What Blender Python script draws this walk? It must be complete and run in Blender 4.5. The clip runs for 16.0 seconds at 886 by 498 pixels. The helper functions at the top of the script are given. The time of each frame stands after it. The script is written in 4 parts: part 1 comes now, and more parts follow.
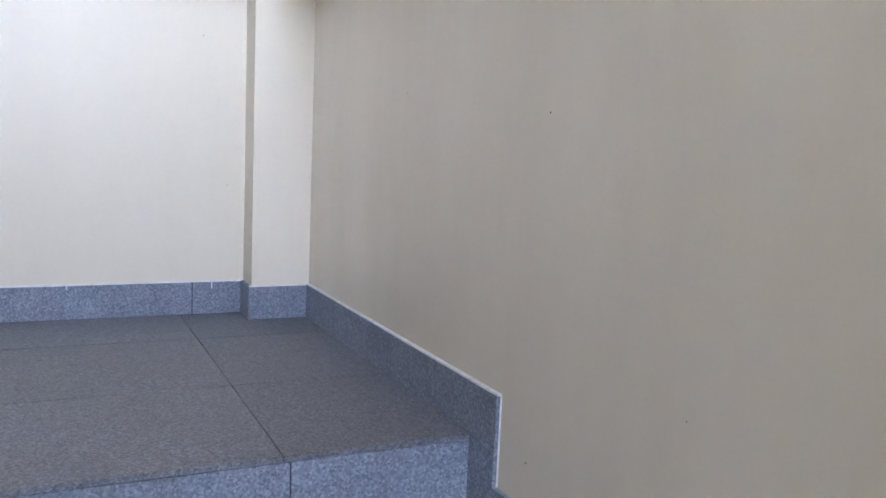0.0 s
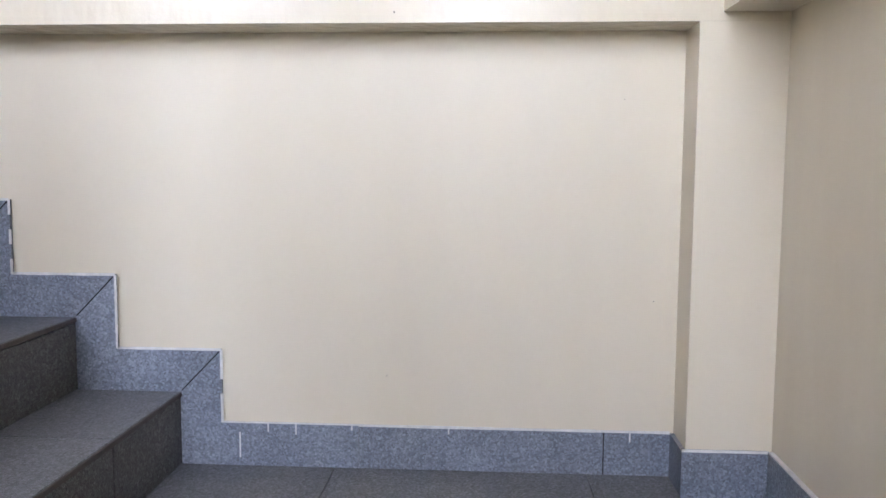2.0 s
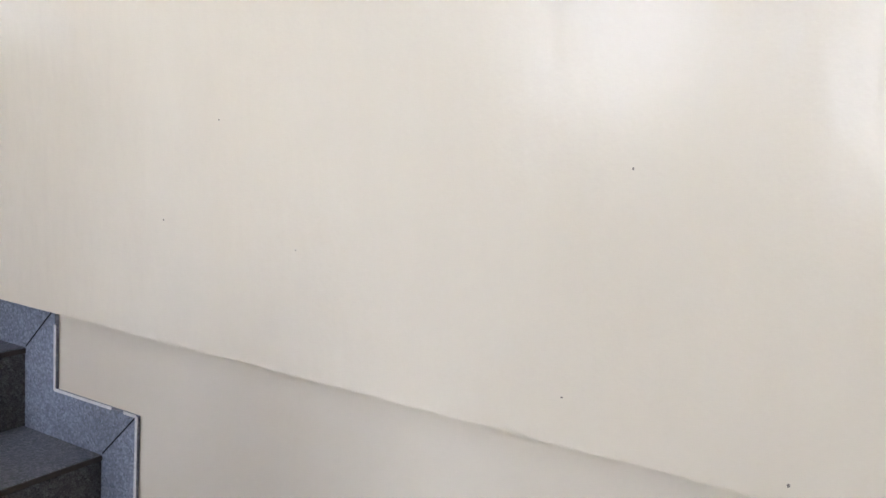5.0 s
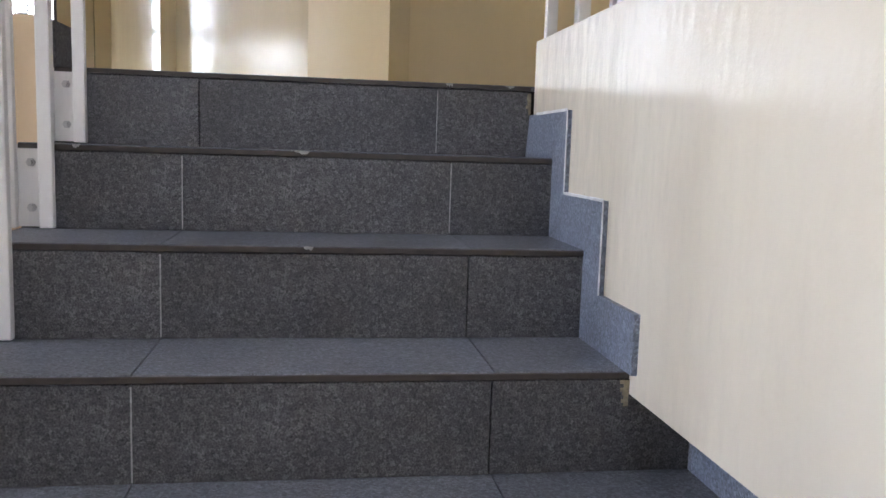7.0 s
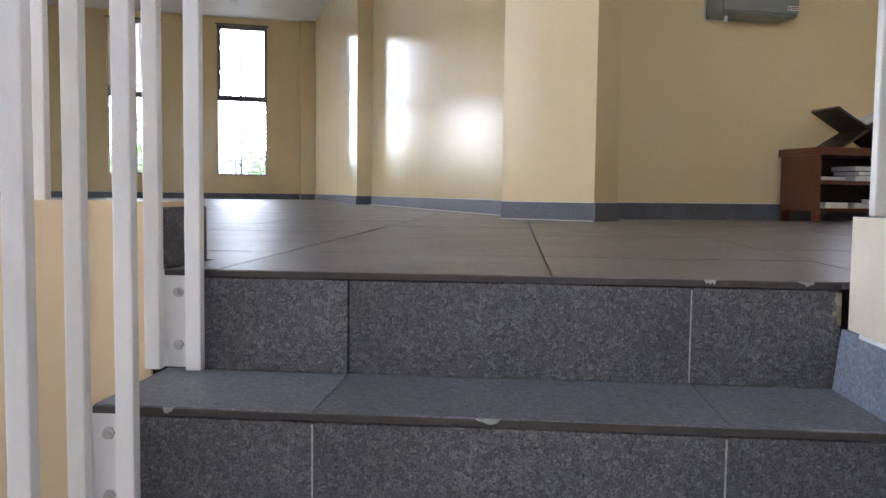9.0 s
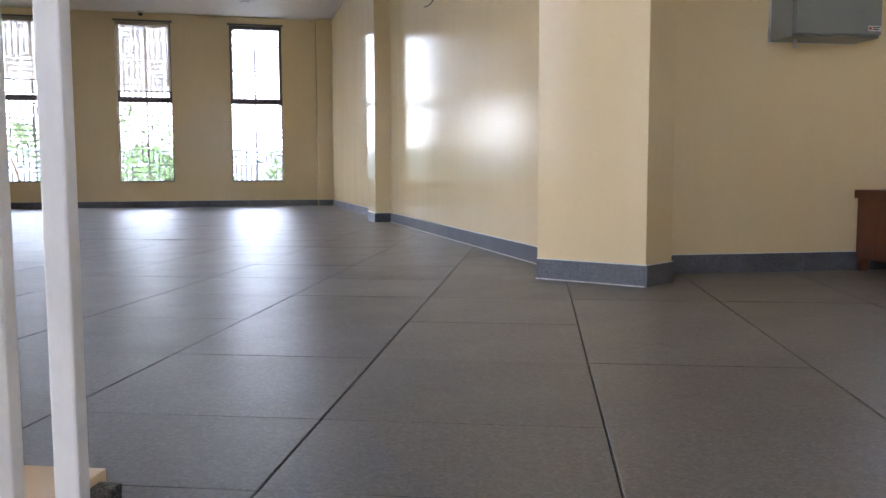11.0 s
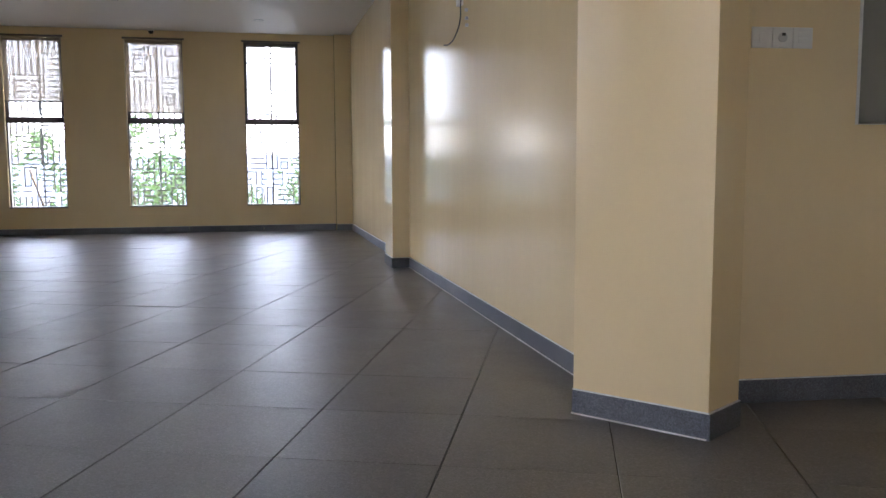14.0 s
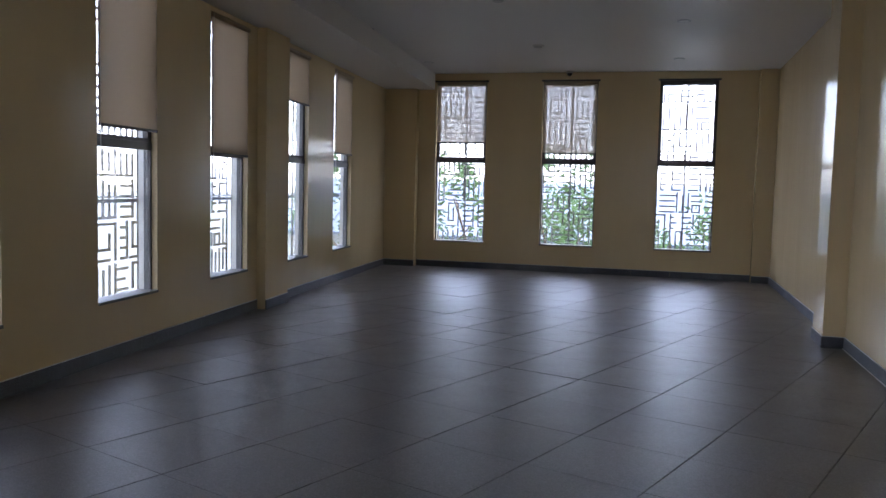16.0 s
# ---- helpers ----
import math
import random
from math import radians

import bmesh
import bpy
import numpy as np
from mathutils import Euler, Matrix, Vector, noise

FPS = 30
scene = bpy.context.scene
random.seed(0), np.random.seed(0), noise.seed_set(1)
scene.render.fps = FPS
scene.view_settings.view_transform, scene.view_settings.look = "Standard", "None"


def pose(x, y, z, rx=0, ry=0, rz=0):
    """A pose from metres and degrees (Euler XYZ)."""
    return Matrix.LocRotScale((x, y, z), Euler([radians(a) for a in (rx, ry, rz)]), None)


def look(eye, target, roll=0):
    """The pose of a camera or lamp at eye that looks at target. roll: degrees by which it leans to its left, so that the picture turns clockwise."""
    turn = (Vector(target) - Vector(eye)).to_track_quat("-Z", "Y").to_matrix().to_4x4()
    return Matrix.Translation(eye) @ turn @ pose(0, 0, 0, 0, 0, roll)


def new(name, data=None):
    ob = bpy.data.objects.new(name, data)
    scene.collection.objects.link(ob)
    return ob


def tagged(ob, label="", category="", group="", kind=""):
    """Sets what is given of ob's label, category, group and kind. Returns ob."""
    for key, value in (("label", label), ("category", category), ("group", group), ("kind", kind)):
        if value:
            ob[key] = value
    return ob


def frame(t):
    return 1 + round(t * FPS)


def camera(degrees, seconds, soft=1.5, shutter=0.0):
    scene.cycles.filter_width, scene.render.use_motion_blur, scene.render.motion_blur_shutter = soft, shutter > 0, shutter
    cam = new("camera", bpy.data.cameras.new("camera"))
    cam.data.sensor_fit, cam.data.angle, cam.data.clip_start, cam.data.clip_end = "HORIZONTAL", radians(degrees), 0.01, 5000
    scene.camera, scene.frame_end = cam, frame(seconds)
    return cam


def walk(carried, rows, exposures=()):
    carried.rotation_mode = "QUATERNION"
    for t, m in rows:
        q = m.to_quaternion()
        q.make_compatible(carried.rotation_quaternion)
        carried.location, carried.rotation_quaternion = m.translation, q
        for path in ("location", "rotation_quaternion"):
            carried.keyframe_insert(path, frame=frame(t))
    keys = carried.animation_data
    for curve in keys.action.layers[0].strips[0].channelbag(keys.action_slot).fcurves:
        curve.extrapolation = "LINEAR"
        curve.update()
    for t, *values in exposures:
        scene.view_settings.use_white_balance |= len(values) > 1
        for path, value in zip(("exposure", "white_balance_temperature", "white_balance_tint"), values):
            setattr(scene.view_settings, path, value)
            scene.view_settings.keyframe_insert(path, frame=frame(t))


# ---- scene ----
cam = camera(56.3, 16.0)
EXP0 = 3.1
PATH = [
    (0, (-0.79, -2.794, 0.577), (0.072, -1.005, 0.338), 2.5),
    (0.5, (-0.797, -2.582, 0.594), (-0.213, -0.689, 0.311), 2.2),
    (1, (-0.751, -2.397, 0.583), (-0.477, -0.431, 0.345), 1.7),
    (1.5, (-0.684, -2.175, 0.627), (-0.657, -0.186, 0.414), 1.1),
    (2, (-0.634, -1.991, 0.745), (-0.755, -0.005, 0.549), 0.3),
    (2.5, (-0.649, -1.789, 0.836), (-0.83, 0.197, 0.679), 0.0),
    (3, (-0.654, -1.628, 0.934), (-0.885, 0.35, 0.759), 0.4),
    (5.5, (-0.882, -0.998, 1.497), (-2.133, 0.536, 1.209), 3.6),
    (6, (-1.039, -0.868, 1.481), (-2.576, 0.38, 1.199), 2.5),
    (6.5, (-1.181, -0.776, 1.491), (-2.992, 0.026, 1.213), 1.7),
    (7, (-1.359, -0.681, 1.485), (-3.323, -0.383, 1.246), 1.8),
    (7.5, (-1.56, -0.664, 1.505), (-3.549, -0.642, 1.3), 1.0),
    (8, (-1.772, -0.691, 1.623), (-3.764, -0.729, 1.443), 0.5),
    (8.5, (-1.917, -0.704, 1.692), (-3.907, -0.784, 1.505), 0.8),
    (9, (-2.068, -0.685, 1.798), (-4.056, -0.858, 1.664), 0.7),
    (11.5, (-2.81, -0.783, 2.255), (-4.789, -1.017, 2.076), -0.3),
    (12, (-2.919, -0.795, 2.341), (-4.899, -1.023, 2.176), -0.4),
    (12.5, (-3.05, -0.743, 2.453), (-5.03, -0.965, 2.283), -0.6),
    (13, (-3.15, -0.723, 2.515), (-5.13, -0.922, 2.312), -0.8),
    (13.5, (-3.325, -0.765, 2.596), (-5.308, -0.934, 2.394), -0.4),
    (14, (-3.436, -0.804, 2.681), (-5.405, -1.096, 2.484), -0.2),
    (14.5, (-3.573, -0.809, 2.794), (-5.49, -1.341, 2.597), -0.1),
    (15, (-3.703, -0.89, 2.886), (-5.561, -1.596, 2.664), 0.1),
    (15.5, (-3.833, -0.971, 2.977), (-5.602, -1.885, 2.793), 0.8),
    (16, (-3.932, -1.08, 2.985), (-5.552, -2.243, 2.833), 1.4),
]
walk(cam, [(t, look(eye, target, roll)) for t, eye, target, roll in PATH],
     exposures=[(0, EXP0 + 1.7, 5500, 20), (1.3, EXP0 + 1.65, 5750, 20), (2.5, EXP0 + 1.45, 6300, 20), (5.5, EXP0 + 1.05, 6200, 20), (7, EXP0 + 1.25, 6050, 20),
                (9, EXP0 + 1.4, 5950, 19), (12.5, EXP0 + 1.25, 5800, 22), (14.5, EXP0 + 0.7, 6000, 22), (16, EXP0 + 0.05, 5600, 22)])

# ---- world and light ----
world = bpy.data.worlds.new("sky")
scene.world = world
world.use_nodes = True
wn = world.node_tree.nodes
sky = wn.new("ShaderNodeTexSky")
sky.sky_type = "NISHITA"
sky.sun_disc = False
sky.sun_elevation, sky.sun_rotation = radians(62), radians(-23)
sky.air_density, sky.dust_density = 1.0, 1.0
grey = wn.new("ShaderNodeHueSaturation")          # a hazy, nearly white sky
grey.inputs["Saturation"].default_value = 0.35
world.node_tree.links.new(sky.outputs[0], grey.inputs["Color"])
world.node_tree.links.new(grey.outputs[0], wn["Background"].inputs[0])
wn["Background"].inputs[1].default_value = 0.15
sun = new("sun", bpy.data.lights.new("sun", "SUN"))
sun.data.energy, sun.data.angle, sun.data.color = 1.2, radians(20), (1.0, 0.96, 0.9)
sun.matrix_world = look((0, 0, 30), (6, -14, 0))


# ---- materials ----
def nodes_of(name):
    m = bpy.data.materials.new(name)
    m.use_nodes = True
    t = m.node_tree
    return m, t, t.nodes, t.nodes["Principled BSDF"]


def link(t, a, b):
    t.links.new(a, b)


def noise_tex(t, scale, detail=4, rough=0.6, stretch=None, dist=0.0):
    n = t.nodes.new("ShaderNodeTexNoise")
    n.inputs["Scale"].default_value = scale
    n.inputs["Detail"].default_value = detail
    n.inputs["Roughness"].default_value = rough
    n.inputs["Distortion"].default_value = dist
    c = t.nodes.new("ShaderNodeTexCoord")
    if stretch:
        mp = t.nodes.new("ShaderNodeMapping")
        mp.inputs["Scale"].default_value = stretch
        link(t, c.outputs["Object"], mp.inputs[0])
        link(t, mp.outputs[0], n.inputs["Vector"])
    else:
        link(t, c.outputs["Object"], n.inputs["Vector"])
    return n


def ramp(t, src, stops):
    r = t.nodes.new("ShaderNodeValToRGB")
    els = r.color_ramp.elements
    while len(els) < len(stops):
        els.new(0.5)
    for e, (p, c) in zip(els, stops):
        e.position, e.color = p, (*c, 1)
    link(t, src, r.inputs[0])
    return r


def mixed(t, fac, a, b, mode="MULTIPLY"):
    m = t.nodes.new("ShaderNodeMix")
    m.data_type, m.blend_type = "RGBA", mode
    if isinstance(fac, (int, float)):
        m.inputs[0].default_value = fac
    else:
        link(t, fac, m.inputs[0])
    for v, k in ((a, 6), (b, 7)):
        if isinstance(v, tuple):
            m.inputs[k].default_value = (*v, 1)
        else:
            link(t, v, m.inputs[k])
    return m.outputs[2]


def bumped(t, p, height, strength, dist=0.002):
    b = t.nodes.new("ShaderNodeBump")
    b.inputs["Strength"].default_value = strength
    b.inputs["Distance"].default_value = dist
    link(t, height, b.inputs["Height"])
    link(t, b.outputs[0], p.inputs["Normal"])


def paint(name, col, rough, grime=0.10, wave=0.25, streak=(1.2, 1.2, 0.35), ripple=(1, 1, 0.3)):
    """Semi-gloss enamel on plaster: broad unevenness, roller stipple, faint grime."""
    m, t, n, p = nodes_of(name)
    big = noise_tex(t, 1.6, 5, 0.6, streak)
    dirt = ramp(t, big.outputs[0], [(0.25, tuple(1 - grime * k for k in (0.8, 1.0, 1.3))), (0.75, (1, 1, 1))])
    spots = noise_tex(t, 9, 6, 0.75)
    sp = ramp(t, spots.outputs[0], [(0.22, (0.72, 0.66, 0.58)), (0.30, (1, 1, 1))])
    c = mixed(t, 1.0, dirt.outputs[0], sp.outputs[0])
    c = mixed(t, 1.0, col, c)
    link(t, c, p.inputs["Base Color"])
    rr = ramp(t, big.outputs[0], [(0.3, (rough * 0.88,) * 3), (0.7, (rough * 1.12,) * 3)])
    link(t, rr.outputs[0], p.inputs["Roughness"])
    w = noise_tex(t, 7, 2, 0.4, ripple)
    f = noise_tex(t, 160, 2, 0.5)
    add = t.nodes.new("ShaderNodeMath")
    add.operation = "MULTIPLY_ADD"
    link(t, f.outputs[0], add.inputs[0])
    add.inputs[1].default_value = 0.06
    link(t, w.outputs[0], add.inputs[2])
    bumped(t, p, add.outputs[0], wave, 0.004)
    return m


def granite(name, lo, hi, rough, speck=420, relief=0.35, worn=0.25):
    """Flamed granite: dark and light grains, larger clouding and scuffs."""
    m, t, n, p = nodes_of(name)
    g = noise_tex(t, speck, 3, 0.7)
    r1 = ramp(t, g.outputs[0], [(0.32, lo), (0.5, tuple((a + b) / 2 for a, b in zip(lo, hi))), (0.68, hi)])
    v = t.nodes.new("ShaderNodeTexVoronoi")
    v.inputs["Scale"].default_value = speck * 0.55
    c = t.nodes.new("ShaderNodeTexCoord")
    link(t, c.outputs["Object"], v.inputs["Vector"])
    r2 = ramp(t, v.outputs["Color"], [(0.0, (0.55, 0.55, 0.55)), (0.6, (1, 1, 1)), (1.0, (1.5, 1.5, 1.5))])
    cloud = noise_tex(t, 3.5, 5, 0.65)
    r3 = ramp(t, cloud.outputs[0], [(0.3, (1 - worn,) * 3), (0.7, (1 + worn * 0.5,) * 3)])
    oi = t.nodes.new("ShaderNodeObjectInfo")
    r4 = ramp(t, oi.outputs["Random"], [(0.0, (0.88, 0.88, 0.88)), (1.0, (1.1, 1.1, 1.1))])
    col = mixed(t, 1.0, mixed(t, 1.0, r1.outputs[0], r2.outputs[0]), mixed(t, 1.0, r3.outputs[0], r4.outputs[0]))
    link(t, col, p.inputs["Base Color"])
    rr = ramp(t, cloud.outputs[0], [(0.3, (rough * 0.8,) * 3), (0.7, (min(1, rough * 1.2),) * 3)])
    link(t, rr.outputs[0], p.inputs["Roughness"])
    bumped(t, p, g.outputs[0], relief, 0.0015)
    return m


def plain(name, col, rough=0.5, metal=0.0, var=0.12, scale=12, relief=0.08, stretch=None):
    m, t, n, p = nodes_of(name)
    g = noise_tex(t, scale, 5, 0.65, stretch)
    r = ramp(t, g.outputs[0], [(0.3, tuple(c * (1 - var) for c in col)), (0.7, tuple(min(1, c * (1 + var * 0.6)) for c in col))])
    link(t, r.outputs[0], p.inputs["Base Color"])
    p.inputs["Roughness"].default_value = rough
    p.inputs["Metallic"].default_value = metal
    bumped(t, p, g.outputs[0], relief, 0.002)
    return m


M_STAIRWALL = paint("cream_paint", (0.80, 0.735, 0.59), 0.42, 0.10, 0.30)
M_SIDEWALL = paint("cream_enamel_side", (0.80, 0.735, 0.59), 0.24, 0.16, 0.35)
M_BEAM = paint("cream_enamel", (0.80, 0.735, 0.59), 0.17, 0.10, 0.8, ripple=(3.2, 3.2, 1.3))
M_BEAM.node_tree.nodes["Principled BSDF"].inputs["Specular IOR Level"].default_value = 0.27
M_HALLWALL = paint("yellow_cream_enamel", (0.80, 0.65, 0.39), 0.15, 0.08, 0.5, ripple=(0.9, 0.9, 0.12))
M_HALLWALL.node_tree.nodes["Principled BSDF"].inputs["Specular IOR Level"].default_value = 0.16
M_PEACH = paint("peach_paint", (0.80, 0.62, 0.40), 0.45)
M_CEIL = paint("ceiling_paint", (0.74, 0.72, 0.69), 0.5, 0.05, 0.1, (0.6, 0.6, 0.6))
M_TREAD = granite("tread_granite", (0.115, 0.122, 0.137), (0.23, 0.242, 0.265), 0.48, 380, 0.25)
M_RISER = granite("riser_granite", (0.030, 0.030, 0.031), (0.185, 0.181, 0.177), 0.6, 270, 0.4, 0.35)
M_SKIRT = granite("skirting_granite", (0.19, 0.217, 0.27), (0.285, 0.322, 0.39), 0.42, 380, 0.25)
# darker copy of the skirting granite: the backlit hall's shade is in its colour
M_SKIRTHALL_SHADED = granite("hall_skirting_shaded", (0.09, 0.098, 0.113), (0.155, 0.168, 0.19), 0.42, 380, 0.25)
M_TILE = granite("hall_tile", (0.10, 0.097, 0.094), (0.15, 0.146, 0.141), 0.50, 300, 0.08, 0.2)
tile_bsdf = M_TILE.node_tree.nodes["Principled BSDF"]          # sealed stone: a satin coat over the grain
tile_bsdf.inputs["IOR"].default_value = 1.7
tile_bsdf.inputs["Coat Weight"].default_value = 0.5
tile_bsdf.inputs["Coat Roughness"].default_value = 0.40
tile_bsdf.inputs["Coat IOR"].default_value = 1.6
M_JOINT = plain("dark_joint", (0.016, 0.015, 0.014), 0.95)
M_GROUT = plain("dark_grout", (0.055, 0.053, 0.05), 0.9)
M_PALEGROUT = plain("pale_grout", (0.42, 0.41, 0.39), 0.9, 0, 0.4, 60)
M_SMEAR = plain("smeared_paint", (0.36, 0.31, 0.21), 0.7, 0, 0.5, 70)
M_CAULK = plain("white_caulk", (0.78, 0.78, 0.76), 0.6, 0, 0.2, 40)
M_STEEL = plain("painted_steel", (0.80, 0.775, 0.73), 0.38, 0, 0.14, 9, 0.05, (1, 1, 0.25))
M_BOLT = plain("bolt_steel", (0.55, 0.54, 0.52), 0.35, 0.7)
M_ALU = plain("dark_aluminium", (0.12, 0.115, 0.11), 0.4, 0.3)
M_SILVER = plain("pale_aluminium", (0.5, 0.5, 0.49), 0.4, 0.3)
M_SILL = plain("window_sill", (0.2, 0.19, 0.17), 0.5)
M_WOOD = plain("red_brown_wood", (0.12, 0.036, 0.018), 0.4, 0, 0.35, 6, 0.1, (1, 6, 1))
M_DARKWOOD = plain("dark_wood", (0.028, 0.016, 0.011), 0.45, 0, 0.3, 14)
M_PANEL = plain("grey_enamel", (0.23, 0.25, 0.235), 0.4, 0, 0.06, 4, 0.04)
M_YELLOW = plain("yellow_label", (0.64, 0.53, 0.10), 0.5, 0, 0.08)
M_WHITE = plain("white_plastic", (0.72, 0.71, 0.67), 0.4, 0, 0.06)
M_INK = plain("dark_ink", (0.05, 0.05, 0.05), 0.6)
M_RED = plain("red_mark", (0.5, 0.08, 0.06), 0.5)
M_PAPER = plain("book_paper", (0.75, 0.74, 0.72), 0.7)
M_BOOK = plain("book_cover", (0.10, 0.12, 0.11), 0.5)
M_LATTICE = plain("lattice_metal", (0.15, 0.155, 0.15), 0.5, 0, 0.1)
M_TREADEDGE = plain("nosing_edge", (0.06, 0.049, 0.039), 0.5, 0, 0.3, 30)
M_CHIP = plain("paint_chip", (0.22, 0.19, 0.15), 0.8)
M_LEAF = plain("leaves", (0.105, 0.19, 0.065), 0.6, 0, 0.5, 3)
M_RENDER = plain("pale_render", (0.55, 0.54, 0.5), 0.9, 0, 0.2, 1.5)
M_SHEET = plain("grey_sheet_roof", (0.16, 0.19, 0.24), 0.45, 0.2, 0.2, 2)
M_DARKPANE = plain("dark_glazing", (0.03, 0.035, 0.04), 0.1)
leaf_nodes = M_LEAF.node_tree.nodes                     # thin leaves let light through
leaf_glow, leaf_mix = leaf_nodes.new("ShaderNodeBsdfTranslucent"), leaf_nodes.new("ShaderNodeMixShader")
leaf_glow.inputs[0].default_value = (0.13, 0.19, 0.08, 1)
leaf_mix.inputs[0].default_value = 0.3
link(M_LEAF.node_tree, leaf_nodes["Principled BSDF"].outputs[0], leaf_mix.inputs[1])
link(M_LEAF.node_tree, leaf_glow.outputs[0], leaf_mix.inputs[2])
link(M_LEAF.node_tree, leaf_mix.outputs[0], leaf_nodes["Material Output"].inputs[0])
M_BARK = plain("bark", (0.12, 0.08, 0.05), 0.9)
M_GROUND = plain("ground", (0.15, 0.155, 0.14), 0.9, 0, 0.2, 0.5)


def glass():
    m, t, n, p = nodes_of("clear_glass")
    p.inputs["Base Color"].default_value = (0.97, 0.99, 0.98, 1)
    p.inputs["Roughness"].default_value = 0.0
    p.inputs["IOR"].default_value = 1.45
    p.inputs["Transmission Weight"].default_value = 1.0
    return m


def blind_cloth(name, glow, gaps):
    m, t, n, p = nodes_of(name)
    w = noise_tex(t, 500, 2, 0.5)
    r = ramp(t, w.outputs[0], [(0.3, (0.46, 0.38, 0.27)), (0.7, (0.60, 0.50, 0.37))])
    link(t, r.outputs[0], p.inputs["Base Color"])
    p.inputs["Roughness"].default_value = 0.8
    tr = n.new("ShaderNodeBsdfTranslucent")
    link(t, r.outputs[0], tr.inputs[0])
    see = n.new("ShaderNodeBsdfTransparent")
    mix1, mix2 = n.new("ShaderNodeMixShader"), n.new("ShaderNodeMixShader")
    mix1.inputs[0].default_value, mix2.inputs[0].default_value = glow, gaps
    link(t, p.outputs[0], mix1.inputs[1]), link(t, tr.outputs[0], mix1.inputs[2])
    link(t, mix1.outputs[0], mix2.inputs[1]), link(t, see.outputs[0], mix2.inputs[2])
    link(t, mix2.outputs[0], n["Material Output"].inputs[0])
    return m


M_GLASS = glass()
M_BLIND = blind_cloth("open_weave_blind", 0.16, 0.28)
M_BLIND_DENSE = blind_cloth("dense_weave_blind", 0.58, 0.07)


# ---- mesh helpers ----
def mesh_ob(name, bm, material, parent=None, label="", smooth=False):
    me = bpy.data.meshes.new(name)
    bmesh.ops.recalc_face_normals(bm, faces=bm.faces[:])
    bm.to_mesh(me)
    bm.free()
    me.materials.append(material)
    if smooth:
        for f in me.polygons:
            f.use_smooth = True
    ob = new(name, me)
    if parent is not None:
        ob.parent = parent
    if label:
        ob["label"] = label
    return ob


def part(name, bm, material, parent, label=""):
    return mesh_ob(name, bm, material, parent, label)


def structure(name, bm, material, label, category="wall"):
    return tagged(mesh_ob(name, bm, material), label, category, kind="structure")


def thing(name, m, label, category, group=""):
    e = new(name)
    e.matrix_world = m
    e.empty_display_size = 0.1
    return tagged(e, label, category, group)


def add_box(bm, lo, hi, m=None, bevel=0.0):
    vs = [bm.verts.new((x, y, z)) for x in (lo[0], hi[0]) for y in (lo[1], hi[1]) for z in (lo[2], hi[2])]
    fs = [bm.faces.new([vs[k] for k in q]) for q in ((0, 1, 3, 2), (4, 6, 7, 5), (0, 4, 5, 1), (2, 3, 7, 6), (0, 2, 6, 4), (1, 5, 7, 3))]
    if bevel:
        es = list({e for f in fs for e in f.edges})
        out = bmesh.ops.bevel(bm, geom=es, offset=bevel, segments=2, affect="EDGES", profile=0.6)
        vs = [v for v in bm.verts if v in set(vs) or v in set(out["verts"])]
    if m is not None:
        bmesh.ops.transform(bm, matrix=m, verts=[v for v in vs if v.is_valid])
    return vs


def box_bm(lo, hi, bevel=0.0):
    bm = bmesh.new()
    add_box(bm, lo, hi, None, bevel)
    return bm


def prism(points, a, b, axis="z"):
    """A prism over a polygon. axis z: points are x, y; axis y: points are x, z, from y=a to y=b."""
    bm = bmesh.new()
    if axis == "z":
        lo = [bm.verts.new((x, y, a)) for x, y in points]
        hi = [bm.verts.new((x, y, b)) for x, y in points]
    else:
        lo = [bm.verts.new((x, a, z)) for x, z in points]
        hi = [bm.verts.new((x, b, z)) for x, z in points]
    bm.faces.new(lo), bm.faces.new(hi[::-1])
    k = len(points)
    for i in range(k):
        bm.faces.new((lo[i], hi[i], hi[(i + 1) % k], lo[(i + 1) % k]))
    return bm


def cyl(bm, r, h, m, seg=16, r2=None):
    out = bmesh.ops.create_cone(bm, cap_ends=True, segments=seg, radius1=r, radius2=r if r2 is None else r2, depth=h)
    bmesh.ops.transform(bm, matrix=m, verts=out["verts"])


# ---- plan ----
R, T = 0.184, 0.2636              # riser, tread
X1 = -1.41                        # first riser of the upper flight
N = 9
Z = N * R                         # upper floor
XT = X1 - (N - 1) * T             # top riser
YL = -1.32                        # open side of the upper flight
YP = -0.13                        # face of the beam and kerb over the recess
ZB = 1.063                        # underside of that beam
ZK = Z + 0.112                    # top of the kerbs round the stairwell
ZLOW = -4 * R                     # lower floor
CEIL = 4.80
HALL = 21.0                       # turn of the hall against the stairs, degrees
U2 = Vector((-math.cos(radians(HALL)), -math.sin(radians(HALL))))
V2 = Vector((math.sin(radians(HALL)), -math.cos(radians(HALL))))
P0 = Vector((-7.55, -0.765))
FAR = 9.9


def hp(s, w):
    """Hall coordinates (along, across) to the world's x, y."""
    q = P0 + U2 * s + V2 * w
    return (q.x, q.y)


# frames with x along a wall and y out of it into the room
def wall_frame(a, b, z=0.0):
    """x from a to b, y to the right of that way, z up; origin at a."""
    ang = math.degrees(math.atan2(b[1] - a[1], b[0] - a[0]))
    return pose(a[0], a[1], z, 0, 0, ang)


